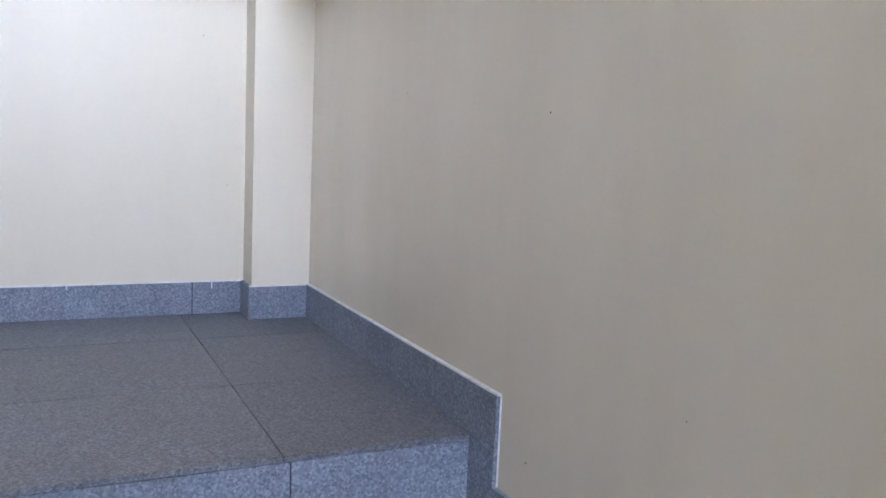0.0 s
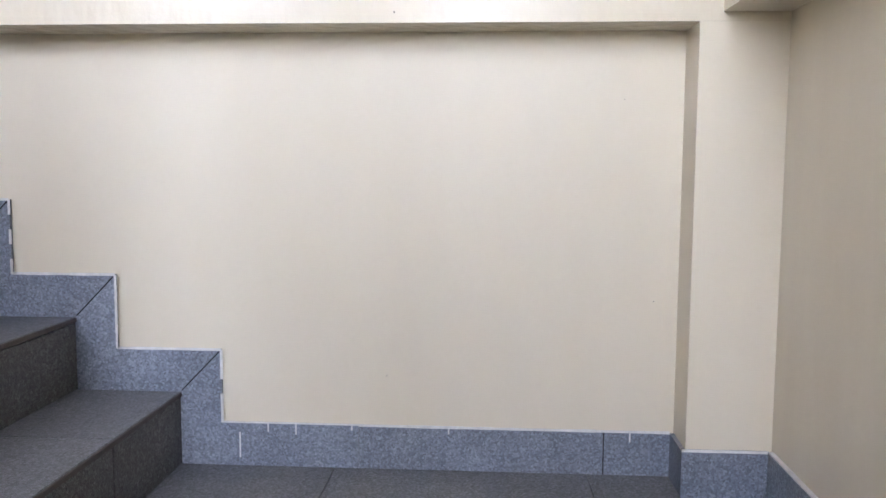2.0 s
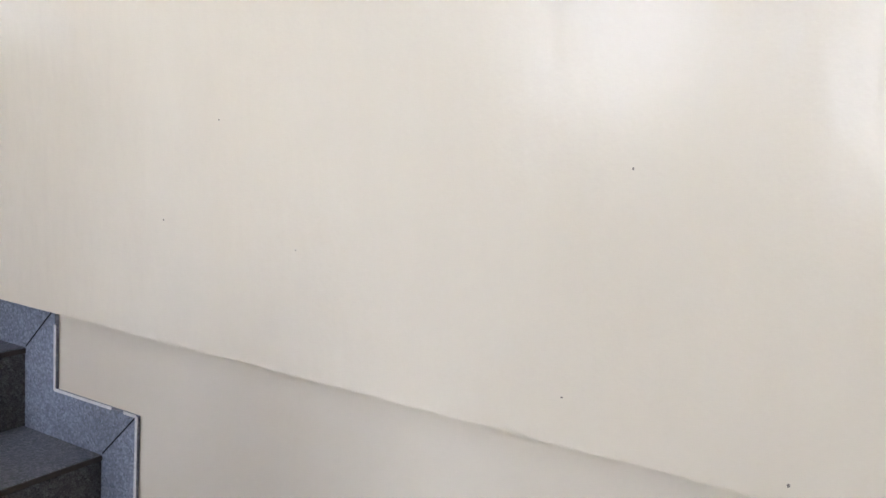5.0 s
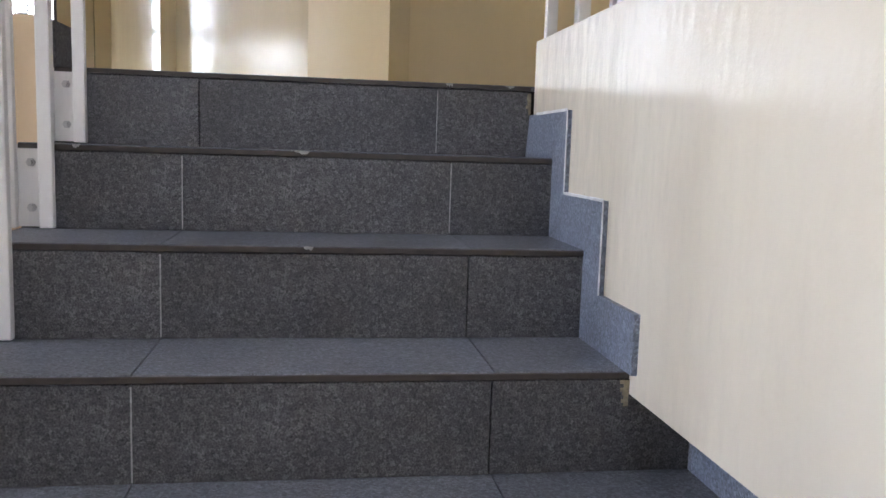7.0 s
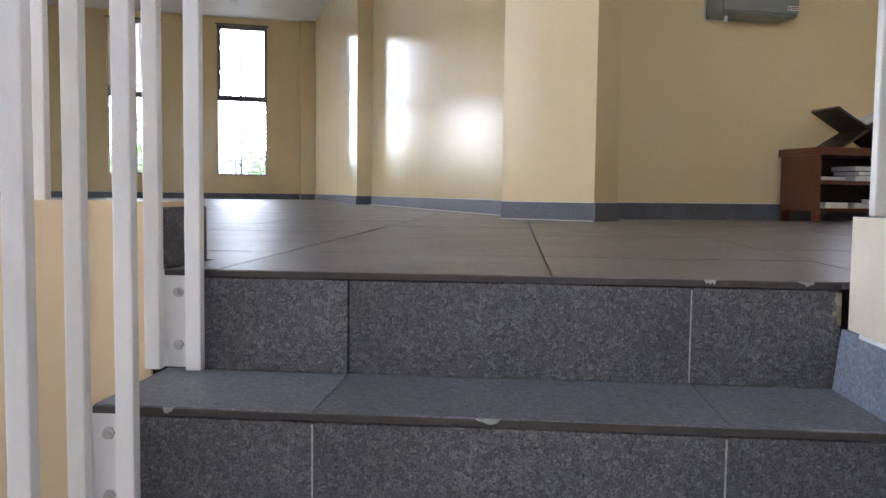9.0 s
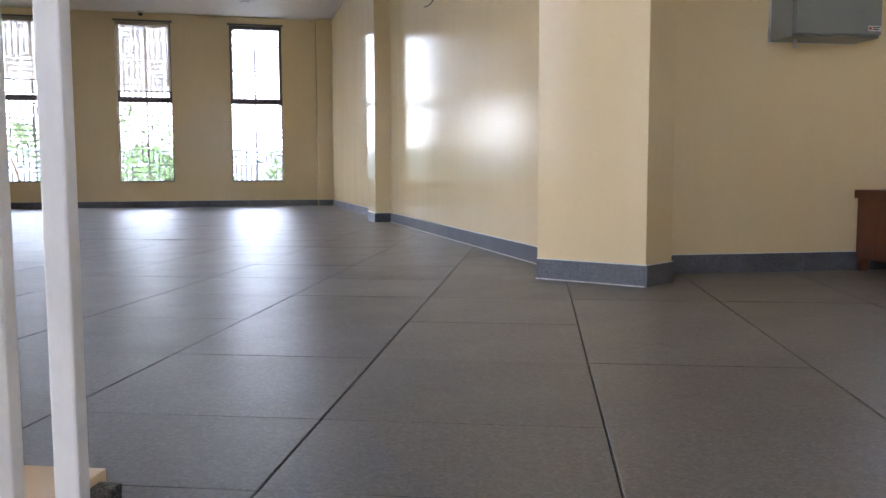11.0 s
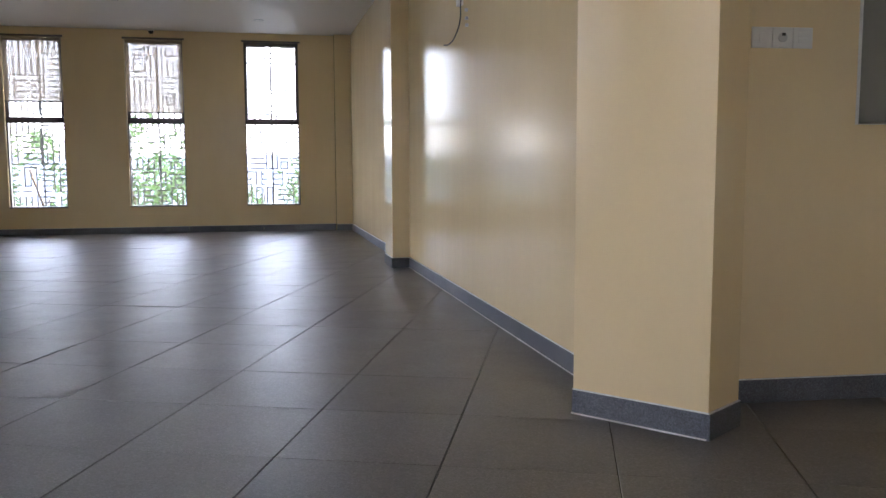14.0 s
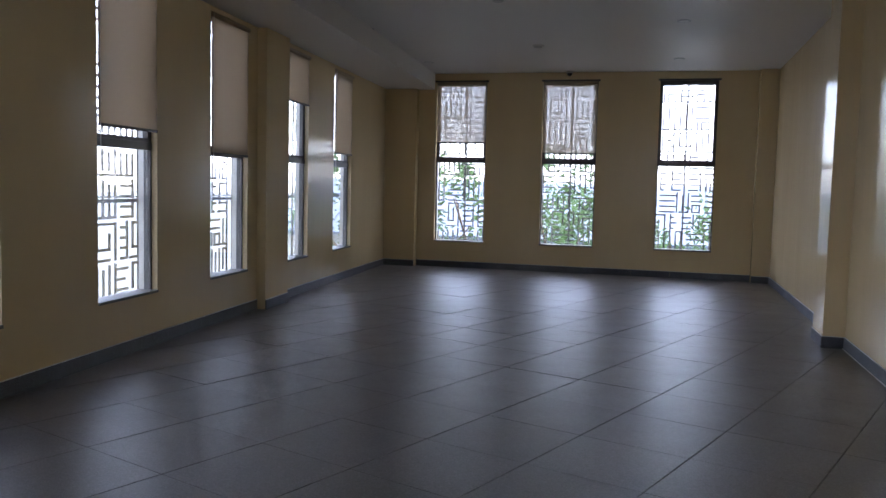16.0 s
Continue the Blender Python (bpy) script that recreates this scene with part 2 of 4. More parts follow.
LW_A, LW_B = hp(FAR, 6.04), hp(-4.4, 4.959)     # window wall on the left, far end and near end
FR = hp(FAR, 0.0)                              # far right corner
PW = Vector((-7.104, -0.068))                  # electrical wall
PD = Vector((-0.276, 0.961)).normalized()
PN = Vector((0.961, 0.276)).normalized()
pw_end = PW + PD * 3.6
YB = pw_end.y                                  # rear wall of the upper floor


def wall_with_openings(name, a, b, z0, z1, thick, openings, material, label, side=1):
    """A wall from a to b whose room face lies on the line a-b; thickness away from the room.
    openings: (x0, x1, z0, z1) along the wall. side: +1 if the room is on the left of a-b."""
    length = (Vector(b) - Vector(a)).length
    bm = bmesh.new()
    xs = sorted({0.0, length, *[o[0] for o in openings], *[o[1] for o in openings]})
    y0, y1 = (-thick, 0.0) if side > 0 else (0.0, thick)
    for i in range(len(xs) - 1):
        x0, x1 = xs[i], xs[i + 1]
        holes = sorted((o[2], o[3]) for o in openings if o[0] <= x0 + 1e-6 and o[1] >= x1 - 1e-6)
        zz = z0
        for h0, h1 in holes:
            if h0 > zz:
                add_box(bm, (x0, y0, zz), (x1, y1, h0))
            zz = h1
        if zz < z1:
            add_box(bm, (x0, y0, zz), (x1, y1, z1))
    bmesh.ops.remove_doubles(bm, verts=bm.verts[:], dist=1e-5)
    bm.verts.index_update()
    seen = {}
    for f in bm.faces[:]:
        seen.setdefault(tuple(sorted(v.index for v in f.verts)), []).append(f)
    bmesh.ops.delete(bm, geom=[f for fs in seen.values() if len(fs) > 1 for f in fs], context="FACES_ONLY")
    ob = structure(name, bm, material, label)
    ob.matrix_world = wall_frame(a, b)
    return ob


# ---- window positions ----
WZ0, WZ1, WZM = 2.075, 4.665, 3.40
WZL = 4.50                        # heads of the left windows, under the bulkhead
far_len = (Vector(LW_A) - Vector(FR)).length
far_windows = [(0.83, 1.68), (2.61, 3.46), (4.37, 5.20)]          # from the right corner
lw_len = (Vector(LW_B) - Vector(LW_A)).length


def lw_x(s):
    return FAR - s


left_windows = [(lw_x(s1 + 0.04), lw_x(s0)) for s0, s1 in
                [(7.05, 7.82), (5.25, 6.02), (3.47, 4.24), (1.73, 2.50), (-0.05, 0.72), (-1.83, -1.06)]]
# unseen wide opening, added to brighten the column, floor and beam
stair_fill_window = (lw_x(-2.45), lw_x(-4.25))

# ---- structure: hall ----
far_wall = wall_with_openings("wall_far", FR, LW_A, Z - 0.3, CEIL, 0.15, [(a, b, WZ0, WZ1) for a, b in far_windows],
                              M_HALLWALL, "yellow cream painted wall with three tall windows", 1)
left_wall = wall_with_openings("wall_windows", LW_A, LW_B, ZLOW, CEIL, 0.15,
                               [(a, b, WZ0, WZL) for a, b in left_windows] + [(stair_fill_window[0], stair_fill_window[1], 1.6, WZL)],
                               M_HALLWALL, "yellow cream painted wall with a row of tall windows", 1)
rw0 = hp(-0.45, 0)
structure("wall_hall", prism([hp(FAR + 0.3, 0), rw0, hp(-0.45, -0.2), hp(FAR + 0.3, -0.2)], Z - 0.3, CEIL),
          M_HALLWALL, "glossy yellow cream enamelled wall")
pw_start = PW - PD * 0.38
EW = (0.65, 1.75, 2.12, WZ1)                   # window beyond the bookcase
electric_wall = wall_with_openings("wall_electric", tuple(pw_end), tuple(pw_start), Z - 0.3, CEIL, 0.2, [EW], M_HALLWALL,
                                   "yellow cream painted wall behind the cabinet", 1)
rear_wall = wall_with_openings("wall_rear", (0.2, YB), (pw_end.x - 0.2, YB), Z - 0.3, CEIL, 0.15, [], M_HALLWALL,
                               "plain cream wall at the rear of the upper floor", 1)
YS = -6.5                                      # south wall of the stairwell
SW = (0.36, 1.76, 1.0, 4.60)                   # its tall opening, unseen, added to light the back wall
south_wall = wall_with_openings("wall_south", (-1.86, YS), (0.2, YS), ZLOW, CEIL, 0.2, [SW], M_STAIRWALL,
                                "cream painted stairwell wall with an unseen tall opening added for light", 1)
structure("wall_stairwell", box_bm((-1.86, YS, ZLOW), (-1.66, -3.83, CEIL)), M_STAIRWALL, "plain cream painted stairwell wall")
RW = (5.8, 7.0, 2.8, 4.45)                    # unseen high opening, added to light the hall and stairs from the east
wall_right = wall_with_openings("wall_right", (0, YS), (0, YB + 0.2), ZLOW, CEIL, 0.2, [RW], M_SIDEWALL,
                                "cream enamelled stairwell wall", 1)

# pilasters and the free-standing corner column
col_a, col_b, col_c = Vector((-6.865, -0.764)), Vector((-6.577, -0.266)), Vector((-6.778, -0.119))
structure("column", prism([tuple(col_a), tuple(col_b), tuple(col_c), tuple(col_a + (col_c - col_b) * 1.35)], Z, CEIL),
          M_HALLWALL, "glossy cream column at the corner of the hall", "column")
structure("pilaster_1", prism([hp(4.51, 0), hp(4.51, 0.18), hp(5.0, 0.18), hp(5.0, 0)], Z, CEIL), M_HALLWALL, "cream wall pilaster", "column")
structure("pilaster_2", prism([hp(FAR, 0.0), hp(FAR - 0.14, 0.0), hp(FAR - 0.14, 0.26), hp(FAR, 0.26)], Z, CEIL), M_HALLWALL, "cream corner pilaster", "column")
structure("pilaster_3", prism([hp(FAR, 6.03), hp(FAR - 0.14, 6.03), hp(FAR - 0.14, 5.5), hp(FAR, 5.5)], Z, CEIL), M_HALLWALL, "cream corner pilaster", "column")
f = wall_frame(LW_A, LW_B)
ob = structure("pilaster_4", box_bm((lw_x(5.15), -0.02, Z), (lw_x(4.52), 0.10, CEIL)), M_HALLWALL, "cream wall pilaster between windows", "column")
ob.matrix_world = f

# ceiling, bulkhead
roof = [hp(FAR + 0.16, -0.3), hp(FAR + 0.16, 6.2), hp(-4.4, 5.12), (-1.9, YS - 0.25), (0.3, YS - 0.25), (0.3, YB + 0.3), (pw_end.x - 0.4, YB + 0.3)]
structure("ceiling", prism(roof, CEIL, CEIL + 0.2), M_CEIL, "white painted plaster ceiling", "ceiling")
ob = structure("bulkhead", box_bm((0, 0, 4.545), (lw_len - 0.02, 0.80, CEIL)), M_CEIL, "white dropped ceiling strip over the windows", "ceiling")
ob.matrix_world = f

# upper floor slab (tiles lie on it)
slab = [hp(FAR, 0.0), hp(FAR, 6.04), hp(0.6, 5.41), (XT - 0.014, -5.2), (XT - 0.014, YB), tuple(pw_end), tuple(pw_start), rw0]
structure("floor", prism(slab, Z - 0.30, Z - 0.012), M_JOINT, "dark screed under the stone tiles", "floor")
structure("floor_rear", box_bm((XT - 0.012, 0.07, Z - 0.30), (0, YB, Z)), M_TILE, "dark grey stone floor behind the kerb", "floor")
structure("floor_lower", box_bm((-3.74, YS - 0.2, ZLOW - 0.2), (0.2, 0.2, ZLOW)), M_TILE, "dark grey stone floor of the lower level", "floor")

# ---- structure: stairwell ----
structure("wall_back", box_bm((X1 - 9 * T, 0.0, ZLOW), (0.0, 0.2, Z - 0.3)), M_STAIRWALL, "cream painted stairwell wall, set back under a beam")
beam = [(0.0, ZB), (-0.192, ZB), (-2.697, ZB), (-2.738, ZB), (-2.738, 0.9), (XT + 0.03, 0.9), (XT + 0.03, ZK), (0.0, ZK)]
structure("beam_back", prism(beam, YP, 0.07, "y"), M_BEAM, "cream painted beam and kerb over the stairs", "beam")
structure("beam_right", box_bm((-0.143, -3.9, ZB + 0.02), (0.0, YP, ZK)), M_STAIRWALL, "cream painted beam along the wall", "beam")
structure("pilaster_5", box_bm((-0.192, YP + 0.002, 0.0), (0.0, 0.0, ZB)), M_STAIRWALL, "cream painted pilaster in the landing corner", "column")
structure("wall_void", box_bm((XT - 0.22, -4.718, ZLOW), (XT - 0.006, YL - 0.03, ZK + 0.008)), M_PEACH, "peach painted wall and kerb at the stairwell's edge")

# unseen wall, added to keep the hall's light off the right wall
structure("shade_wall_lower", box_bm((X1 - 0.16, -3.7, ZLOW), (X1 - 0.005, -1.36, 1.3)), M_STAIRWALL, "unseen cream wall added beside the lower flight to shade the stairwell wall")

# ---- stairs ----
TH = 0.011                        # thickness of the stone pieces


def stair_profile(n, tread, riser):
    """Side view of a solid stair of n steps in its own axes (run, height), without its cladding."""
    pts = [(0.0, -0.75)]
    for k in range(n):
        pts += [(k * tread, k * riser), (k * tread, (k + 1) * riser)]
    pts += [(n * tread, n * riser), (n * tread, -0.75)]
    return pts


upper_pts = [(X1 - TH - a, b - TH) for a, b in stair_profile(N - 1, T, R)]
upper = structure("stairs_upper", prism(upper_pts, YL, -0.001, "y"), M_GROUT, "upper stair flight clad in dark granite", "stairs")
land = structure("landing", box_bm((X1 - 0.05, -1.34 + TH, ZLOW), (0, 0, -TH)), M_GROUT, "stair landing under granite tiles", "stairs")
low = bmesh.new()
for k in range(1, 4):
    add_box(low, (X1, -1.34 + TH - k * T, ZLOW), (0, -1.34 + TH - (k - 1) * T, -k * R - TH))
lower = structure("stairs_lower", low, M_GROUT, "lower stair flight clad in granite", "stairs")

piece_cache = {}


def piece(name, size, at, material, parent, bevel=0.0014):
    """A stone piece with eased edges; alike pieces share their mesh. at: its lower corner."""
    key = (name, tuple(round(v, 4) for v in size), material.name)
    if key not in piece_cache:
        bm = bmesh.new()
        add_box(bm, (0, 0, 0), size)
        top = [e for e in bm.edges if all(v.co.z > size[2] - 1e-6 for v in e.verts)] if size[2] < 0.03 else [
            e for e in bm.edges if e.calc_length() > 0.03]
        bmesh.ops.bevel(bm, geom=top, offset=bevel, segments=1, affect="EDGES")
        me = bpy.data.meshes.new(name)
        bmesh.ops.recalc_face_normals(bm, faces=bm.faces[:])
        bm.to_mesh(me)
        bm.free()
        me.materials.append(material)
        piece_cache[key] = me
    ob = new(name, piece_cache[key])
    ob.parent = parent
    ob.location = at
    return ob


G = 0.0018                        # joint
rnd = random.Random(4)


def spans(lo, hi, joints):
    js = [lo] + [j for j in sorted(joints) if lo + 0.02 < j < hi - 0.02] + [hi]
    return [(a + G / 2, b - G / 2) for a, b in zip(js, js[1:])]


# upper flight: risers and treads
for k in range(N):
    yr = 0.0 if k < 6 else YP
    yt = 0.0 if k < 5 else YP
    x = X1 - k * T
    joints_r = (-0.98, -0.38) 
    for a, b in spans(YL + (0.068 if k > 2 else 0.0), yr, joints_r):
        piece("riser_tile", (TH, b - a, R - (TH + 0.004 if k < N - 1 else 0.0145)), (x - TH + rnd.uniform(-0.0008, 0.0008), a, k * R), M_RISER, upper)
    if k < N - 1:
        for a, b in spans(YL, yt, (-0.98, -0.375) ):
            piece("tread_tile", (T + 0.009, b - a, TH), (x - T - TH + 0.0, a, (k + 1) * R - TH), M_TREAD, upper)
    # brown, worn front edge of the tread
    piece("nosing", (0.005, yt - YL - 0.004, 0.0105), (x - 0.002, YL + 0.002, (k + 1) * R - 0.0122), M_TREADEDGE, upper, 0.0012)
    # pale grout in some of the upright joints
    for y, pale in ((-0.98, k not in (0, 8)), (-0.38, k in (1, 7, 8))):
        if pale:
            piece("grout_line", (0.0016, 0.0026, R - 0.022), (x - 0.001, y - 0.0013, k * R + 0.003), M_PALEGROUT, upper, 0.0004)

# pale chips broken out of the nosings and paint smeared on two riser ends
chip_rng = random.Random(12)
for k, y, w in ((7, -0.72, 0.018), (7, -1.20, 0.008), (6, -0.70, 0.010), (8, -0.35, 0.010), (8, -0.19, 0.014), (4, -0.55, 0.010)):
    z = (k + 1) * R
    pts = [(y - w, z - 0.0005), (y + w, z - 0.0005)] + [(y + w * (0.7 - 1.4 * i / 4), z - chip_rng.uniform(0.004, 0.010)) for i in range(5)]
    bm = bmesh.new()
    front = [bm.verts.new((X1 - k * T + 0.0036, p, q)) for p, q in pts]
    back = [bm.verts.new((X1 - k * T - 0.002, p, q)) for p, q in pts]
    bm.faces.new(front), bm.faces.new(back[::-1])
    for i in range(len(pts)):
        bm.faces.new((front[i], back[i], back[(i + 1) % len(pts)], front[(i + 1) % len(pts)]))
    part("chip", bm, M_PALEGROUT, upper, "pale chip in the stone edge")
for k, y0, z0, z1, w in ((5, YP, 0.120, 0.168, 0.022), (8, YP, 0.110, 0.165, 0.016)):
    bm = bmesh.new()
    for i in range(7):
        a0 = z0 + (z1 - z0) * i / 7
        add_box(bm, (X1 - k * T - 0.002, y0 - w * chip_rng.uniform(0.4, 1.0), k * R + a0), (X1 - k * T + 0.0012, y0 - 0.001, k * R + a0 + (z1 - z0) / 7))
    part("paint_smear", bm, M_SMEAR, upper, "yellowish paint smeared on the riser's end")

# landing and lower flight
for a, b in spans(X1 - TH, 0.0, (-1.02, -0.40)):
    for c, d in spans(-1.346, 0.0, (-0.865, -0.367)):
        piece("landing_tile", (b - a, d - c, TH), (a, c, -TH), M_TREAD, land)
for k in range(4):
    y = -1.34 - k * T
    for a, b in spans(X1, 0.0, (-0.985, -0.385)):
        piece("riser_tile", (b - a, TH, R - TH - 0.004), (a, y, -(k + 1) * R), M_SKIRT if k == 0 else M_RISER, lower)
        if k < 3:
            piece("tread_tile", (b - a, T, TH), (a, y - T - 0.006, -(k + 1) * R - TH), M_TREAD, lower)

# ---- skirting ----
SK = 0.108
SX = 0.105


def band(pts_outer, pts_inner, y0, y1):
    return prism(pts_outer + pts_inner[::-1], y0, y1, "y")


def caulk_line(bm, a, b, y, wid=0.005, rng=random.Random(9)):
    """A ragged white line along a skirting's edge from a to b in the x-z plane."""
    length = math.hypot(b[0] - a[0], b[1] - a[1])
    k = max(1, int(length / 0.035))
    for i in range(k):
        t0, t1 = i / k, (i + 1) / k
        if rng.random() < 0.03:
            continue
        w = wid * rng.uniform(0.7, 0.95)
        p = [a[0] + (b[0] - a[0]) * t0, a[1] + (b[1] - a[1]) * t0]
        q = [a[0] + (b[0] - a[0]) * t1, a[1] + (b[1] - a[1]) * t1]
        if abs(b[0] - a[0]) > abs(b[1] - a[1]):
            add_box(bm, (min(p[0], q[0]), y - 0.0015, p[1] - w * 0.6), (max(p[0], q[0]), y, p[1] + w))
        else:
            add_box(bm, (p[0] - w * 0.6, y - 0.0015, min(p[1], q[1])), (p[0] + w, y, max(p[1], q[1])))


def stepped_skirt(k0, k1, face, label):
    """Skirting that climbs beside steps k0..k1-1 on the wall at y=face, one stone a run and one a rise."""
    root = structure("baseboard", box_bm((X1 - k1 * T + 0.01, face - 0.003, k1 * R + 0.005), (X1 - (k1 - 1) * T - 0.03, face - 0.001, k1 * R + SK - 0.01)), M_SKIRT, label, "baseboard")
    lines = bmesh.new()
    for k in range(k0, k1):
        x, z = X1 - k * T, k * R
        # rise: mitred towards the run above and below
        rise = [(x, z), (x + SX, z + SK), (x + SX, z + R + SK), (x, z + R)]
        run = [(x, z + R), (x + SX, z + R + SK), (x - T + SX, z + R + SK), (x - T, z + R)]
        part("skirting_stone", prism(rise, face - 0.011, face, "y"), M_SKIRT, root)
        if k < k1 - 1 or k1 == N:
            part("skirting_stone", prism(run, face - 0.011 - 0.0006 * (k % 2), face, "y"), M_SKIRT, root) if k < N - 1 else None
        caulk_line(lines, (x + SX, z + SK), (x + SX, z + R + SK), face - 0.0105)
        if k < N - 1:
            caulk_line(lines, (x - T + SX, z + R + SK), (x + SX, z + R + SK), face - 0.0105)
    part("paint_edge", lines, M_CAULK, root, "ragged white paint edge")
    if face < 0:
        return root
    joints = bmesh.new()
    for k in range(k0, k1):
        x, z = X1 - k * T, k * R
        for zz in ((z, z + R) if k < N - 1 else (z,)):
            a, b = (x + 0.004, zz + 0.004), (x + SX - 0.004, zz + SK - 0.004)
            poly_pts = [(a[0] - 0.0010, a[1] + 0.0010), (a[0] + 0.0010, a[1] - 0.0010), (b[0] + 0.0010, b[1] - 0.0010), (b[0] - 0.0010, b[1] + 0.0010)]
            if zz == z and k > k0:
                continue
            one = prism(poly_pts, face - 0.0122, face - 0.009, "y")
            tmp = bpy.data.meshes.new("joint")
            one.to_mesh(tmp)
            joints.from_mesh(tmp)
    part("mitre_joint", joints, M_JOINT, root, "dark open mitre joints")
    return root


stepped_skirt(0, 5, 0.0, "blue-grey granite skirting stepping up the recessed wall")
stepped_skirt(6, 8, YP, "blue-grey granite skirting stepping up the beam's face")
# last run and short rise under the kerb's end
root = structure("baseboard", prism([(X1 - 4 * T, 5 * R), (X1 - 4 * T + SX, 5 * R + SK), (X1 - 5 * T, 5 * R + SK), (X1 - 5 * T, 5 * R)], -0.010, 0.0, "y"),
                 M_SKIRT, "granite skirting on the recessed wall", "baseboard")
root = structure("baseboard", prism([(X1 - 7 * T, 8 * R), (X1 - 7 * T + SX, 8 * R + SK), (XT + 0.03, 8 * R + SK), (XT + 0.001, 8 * R)], YP - 0.0105, YP, "y"),
                 M_SKIRT, "granite skirting at the top step", "baseboard")
root = structure("baseboard", prism([(X1 - 5 * T, 6 * R), (-2.697, 6 * R), (-2.697, 6 * R + SK), (X1 - 6 * T + SX, 6 * R + SK), (X1 - 6 * T, 6 * R)], YP - 0.0107, YP, "y"),
                 M_SKIRT, "granite skirting where the beam's face meets the stairs", "baseboard")
# landing: back wall, pilaster, right wall
root = structure("baseboard", box_bm((-0.96, -0.0118, 0), (-0.36 - G, 0, SK)), M_SKIRT, "blue-grey granite skirting round the landing", "baseboard")
part("skirting_stone", box_bm((X1 + 0.001, -0.0128, 0), (-0.96 - G, 0, SK)), M_SKIRT, root)
part("skirting_stone", box_bm((-0.36, -0.0112, 0), (-0.203, 0, SK)), M_SKIRT, root)
part("joint_filler", box_bm((-1.262, -0.0136, 0.02), (-1.258, -0.012, 0.085), 0.0006), M_CAULK, root, "white filler in a joint")
part("joint_filler", box_bm((-0.3625, -0.0126, 0.0), (-0.3598, -0.011, SK), 0.0006), M_JOINT, root, "dark open joint")
part("skirting_stone", box_bm((-0.203, YP - 0.011, 0), (-0.192, -0.0112, SK)), M_SKIRT, root)
part("skirting_stone", box_bm((-0.192, YP - 0.011, 0), (-0.0115, YP, SK + 0.002)), M_SKIRT, root)
for x, h in ((-1.19, 0.020), (-1.12, 0.026), (-0.98, 0.012), (-0.74, 0.016), (-0.30, 0.024)):
    part("paint_drip", box_bm((x, -0.0142, SK - h), (x + 0.0035, -0.0110, SK), 0.0008), M_CAULK, root, "white paint drip")
lines = bmesh.new()
caulk_line(lines, (X1 + SX, SK), (-0.203, SK), -0.0112)
caulk_line(lines, (-0.203, SK + 0.001), (-0.012, SK + 0.001), YP - 0.0105)
part("paint_edge", lines, M_CAULK, root, "ragged white paint edge")
root = structure("baseboard", box_bm((-0.011, -0.72, 0), (0, YP, SK)), M_SKIRT, "granite skirting along the stairwell wall", "baseboard")
part("skirting_stone", box_bm((-0.0112, -1.34 - SX, 0.002), (0, -0.72 - G, SK)), M_SKIRT, root)
part("paint_edge", box_bm((-0.0105, -1.34 - SX, SK), (0, YP - 0.012, SK + 0.004)), M_CAULK, root)
for k in range(4):
    y = -1.34 - k * T
    part("skirting_stone", box_bm((-0.0113, y - SX, -(k + 1) * R), (0, y, -k * R + (SK if k else 0.0))), M_SKIRT, root)
    part("paint_edge", box_bm((-0.003, y - SX - 0.002, -(k + 1) * R + SK), (0, y - SX, -k * R + SK)), M_CAULK, root)
    if k < 3:
        part("skirting_stone", box_bm((-0.0109, y - T, -(k + 1) * R), (0, y - SX, -(k + 1) * R + SK)), M_SKIRT, root)


def skirt_run(a, b, label, off=0.012, h=0.10, joint=0.6, base=False):
    """Straight skirting stones along a wall from a to b; the room lies on the left of a-b."""
    length = (Vector(b) - Vector(a)).length
    fr = wall_frame(a, b, Z)
    n = max(1, round(length / joint))
    root = None
    for i in range(n):
        x0, x1 = length * i / n, length * (i + 1) / n - G
        bm = box_bm((x0, 0.0, 0), (x1, off - 0.0004 * (i % 2), h))
        if root is None:
            root = structure("baseboard", bm, M_SKIRTHALL_SHADED, label, "baseboard")
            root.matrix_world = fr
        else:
            part("skirting_stone", bm, M_SKIRTHALL_SHADED, root)
    part("paint_edge", box_bm((0, 0, h), (length, off * 0.7, h + 0.004)), M_CAULK, root)
    if base:
        part("base_seal", box_bm((0, off, 0), (length, off + 0.006, 0.005)), M_CAULK, root, "thin white sealant line along the floor")
    return root


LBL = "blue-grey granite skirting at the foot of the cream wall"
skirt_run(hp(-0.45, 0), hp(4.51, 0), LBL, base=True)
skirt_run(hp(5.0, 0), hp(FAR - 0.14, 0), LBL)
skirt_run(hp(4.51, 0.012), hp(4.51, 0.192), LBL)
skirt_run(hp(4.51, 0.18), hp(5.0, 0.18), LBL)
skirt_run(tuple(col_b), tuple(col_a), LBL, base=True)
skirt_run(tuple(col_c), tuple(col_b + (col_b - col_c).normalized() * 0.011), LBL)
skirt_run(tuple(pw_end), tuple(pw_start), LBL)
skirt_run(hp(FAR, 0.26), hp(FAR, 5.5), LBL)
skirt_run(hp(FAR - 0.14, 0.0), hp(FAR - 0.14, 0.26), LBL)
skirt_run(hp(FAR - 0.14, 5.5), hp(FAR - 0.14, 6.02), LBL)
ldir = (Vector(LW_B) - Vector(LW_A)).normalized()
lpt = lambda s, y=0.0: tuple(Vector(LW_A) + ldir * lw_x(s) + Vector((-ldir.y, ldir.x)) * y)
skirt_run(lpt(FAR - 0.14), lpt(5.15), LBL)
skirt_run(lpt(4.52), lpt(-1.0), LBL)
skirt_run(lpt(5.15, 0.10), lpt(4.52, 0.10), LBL)


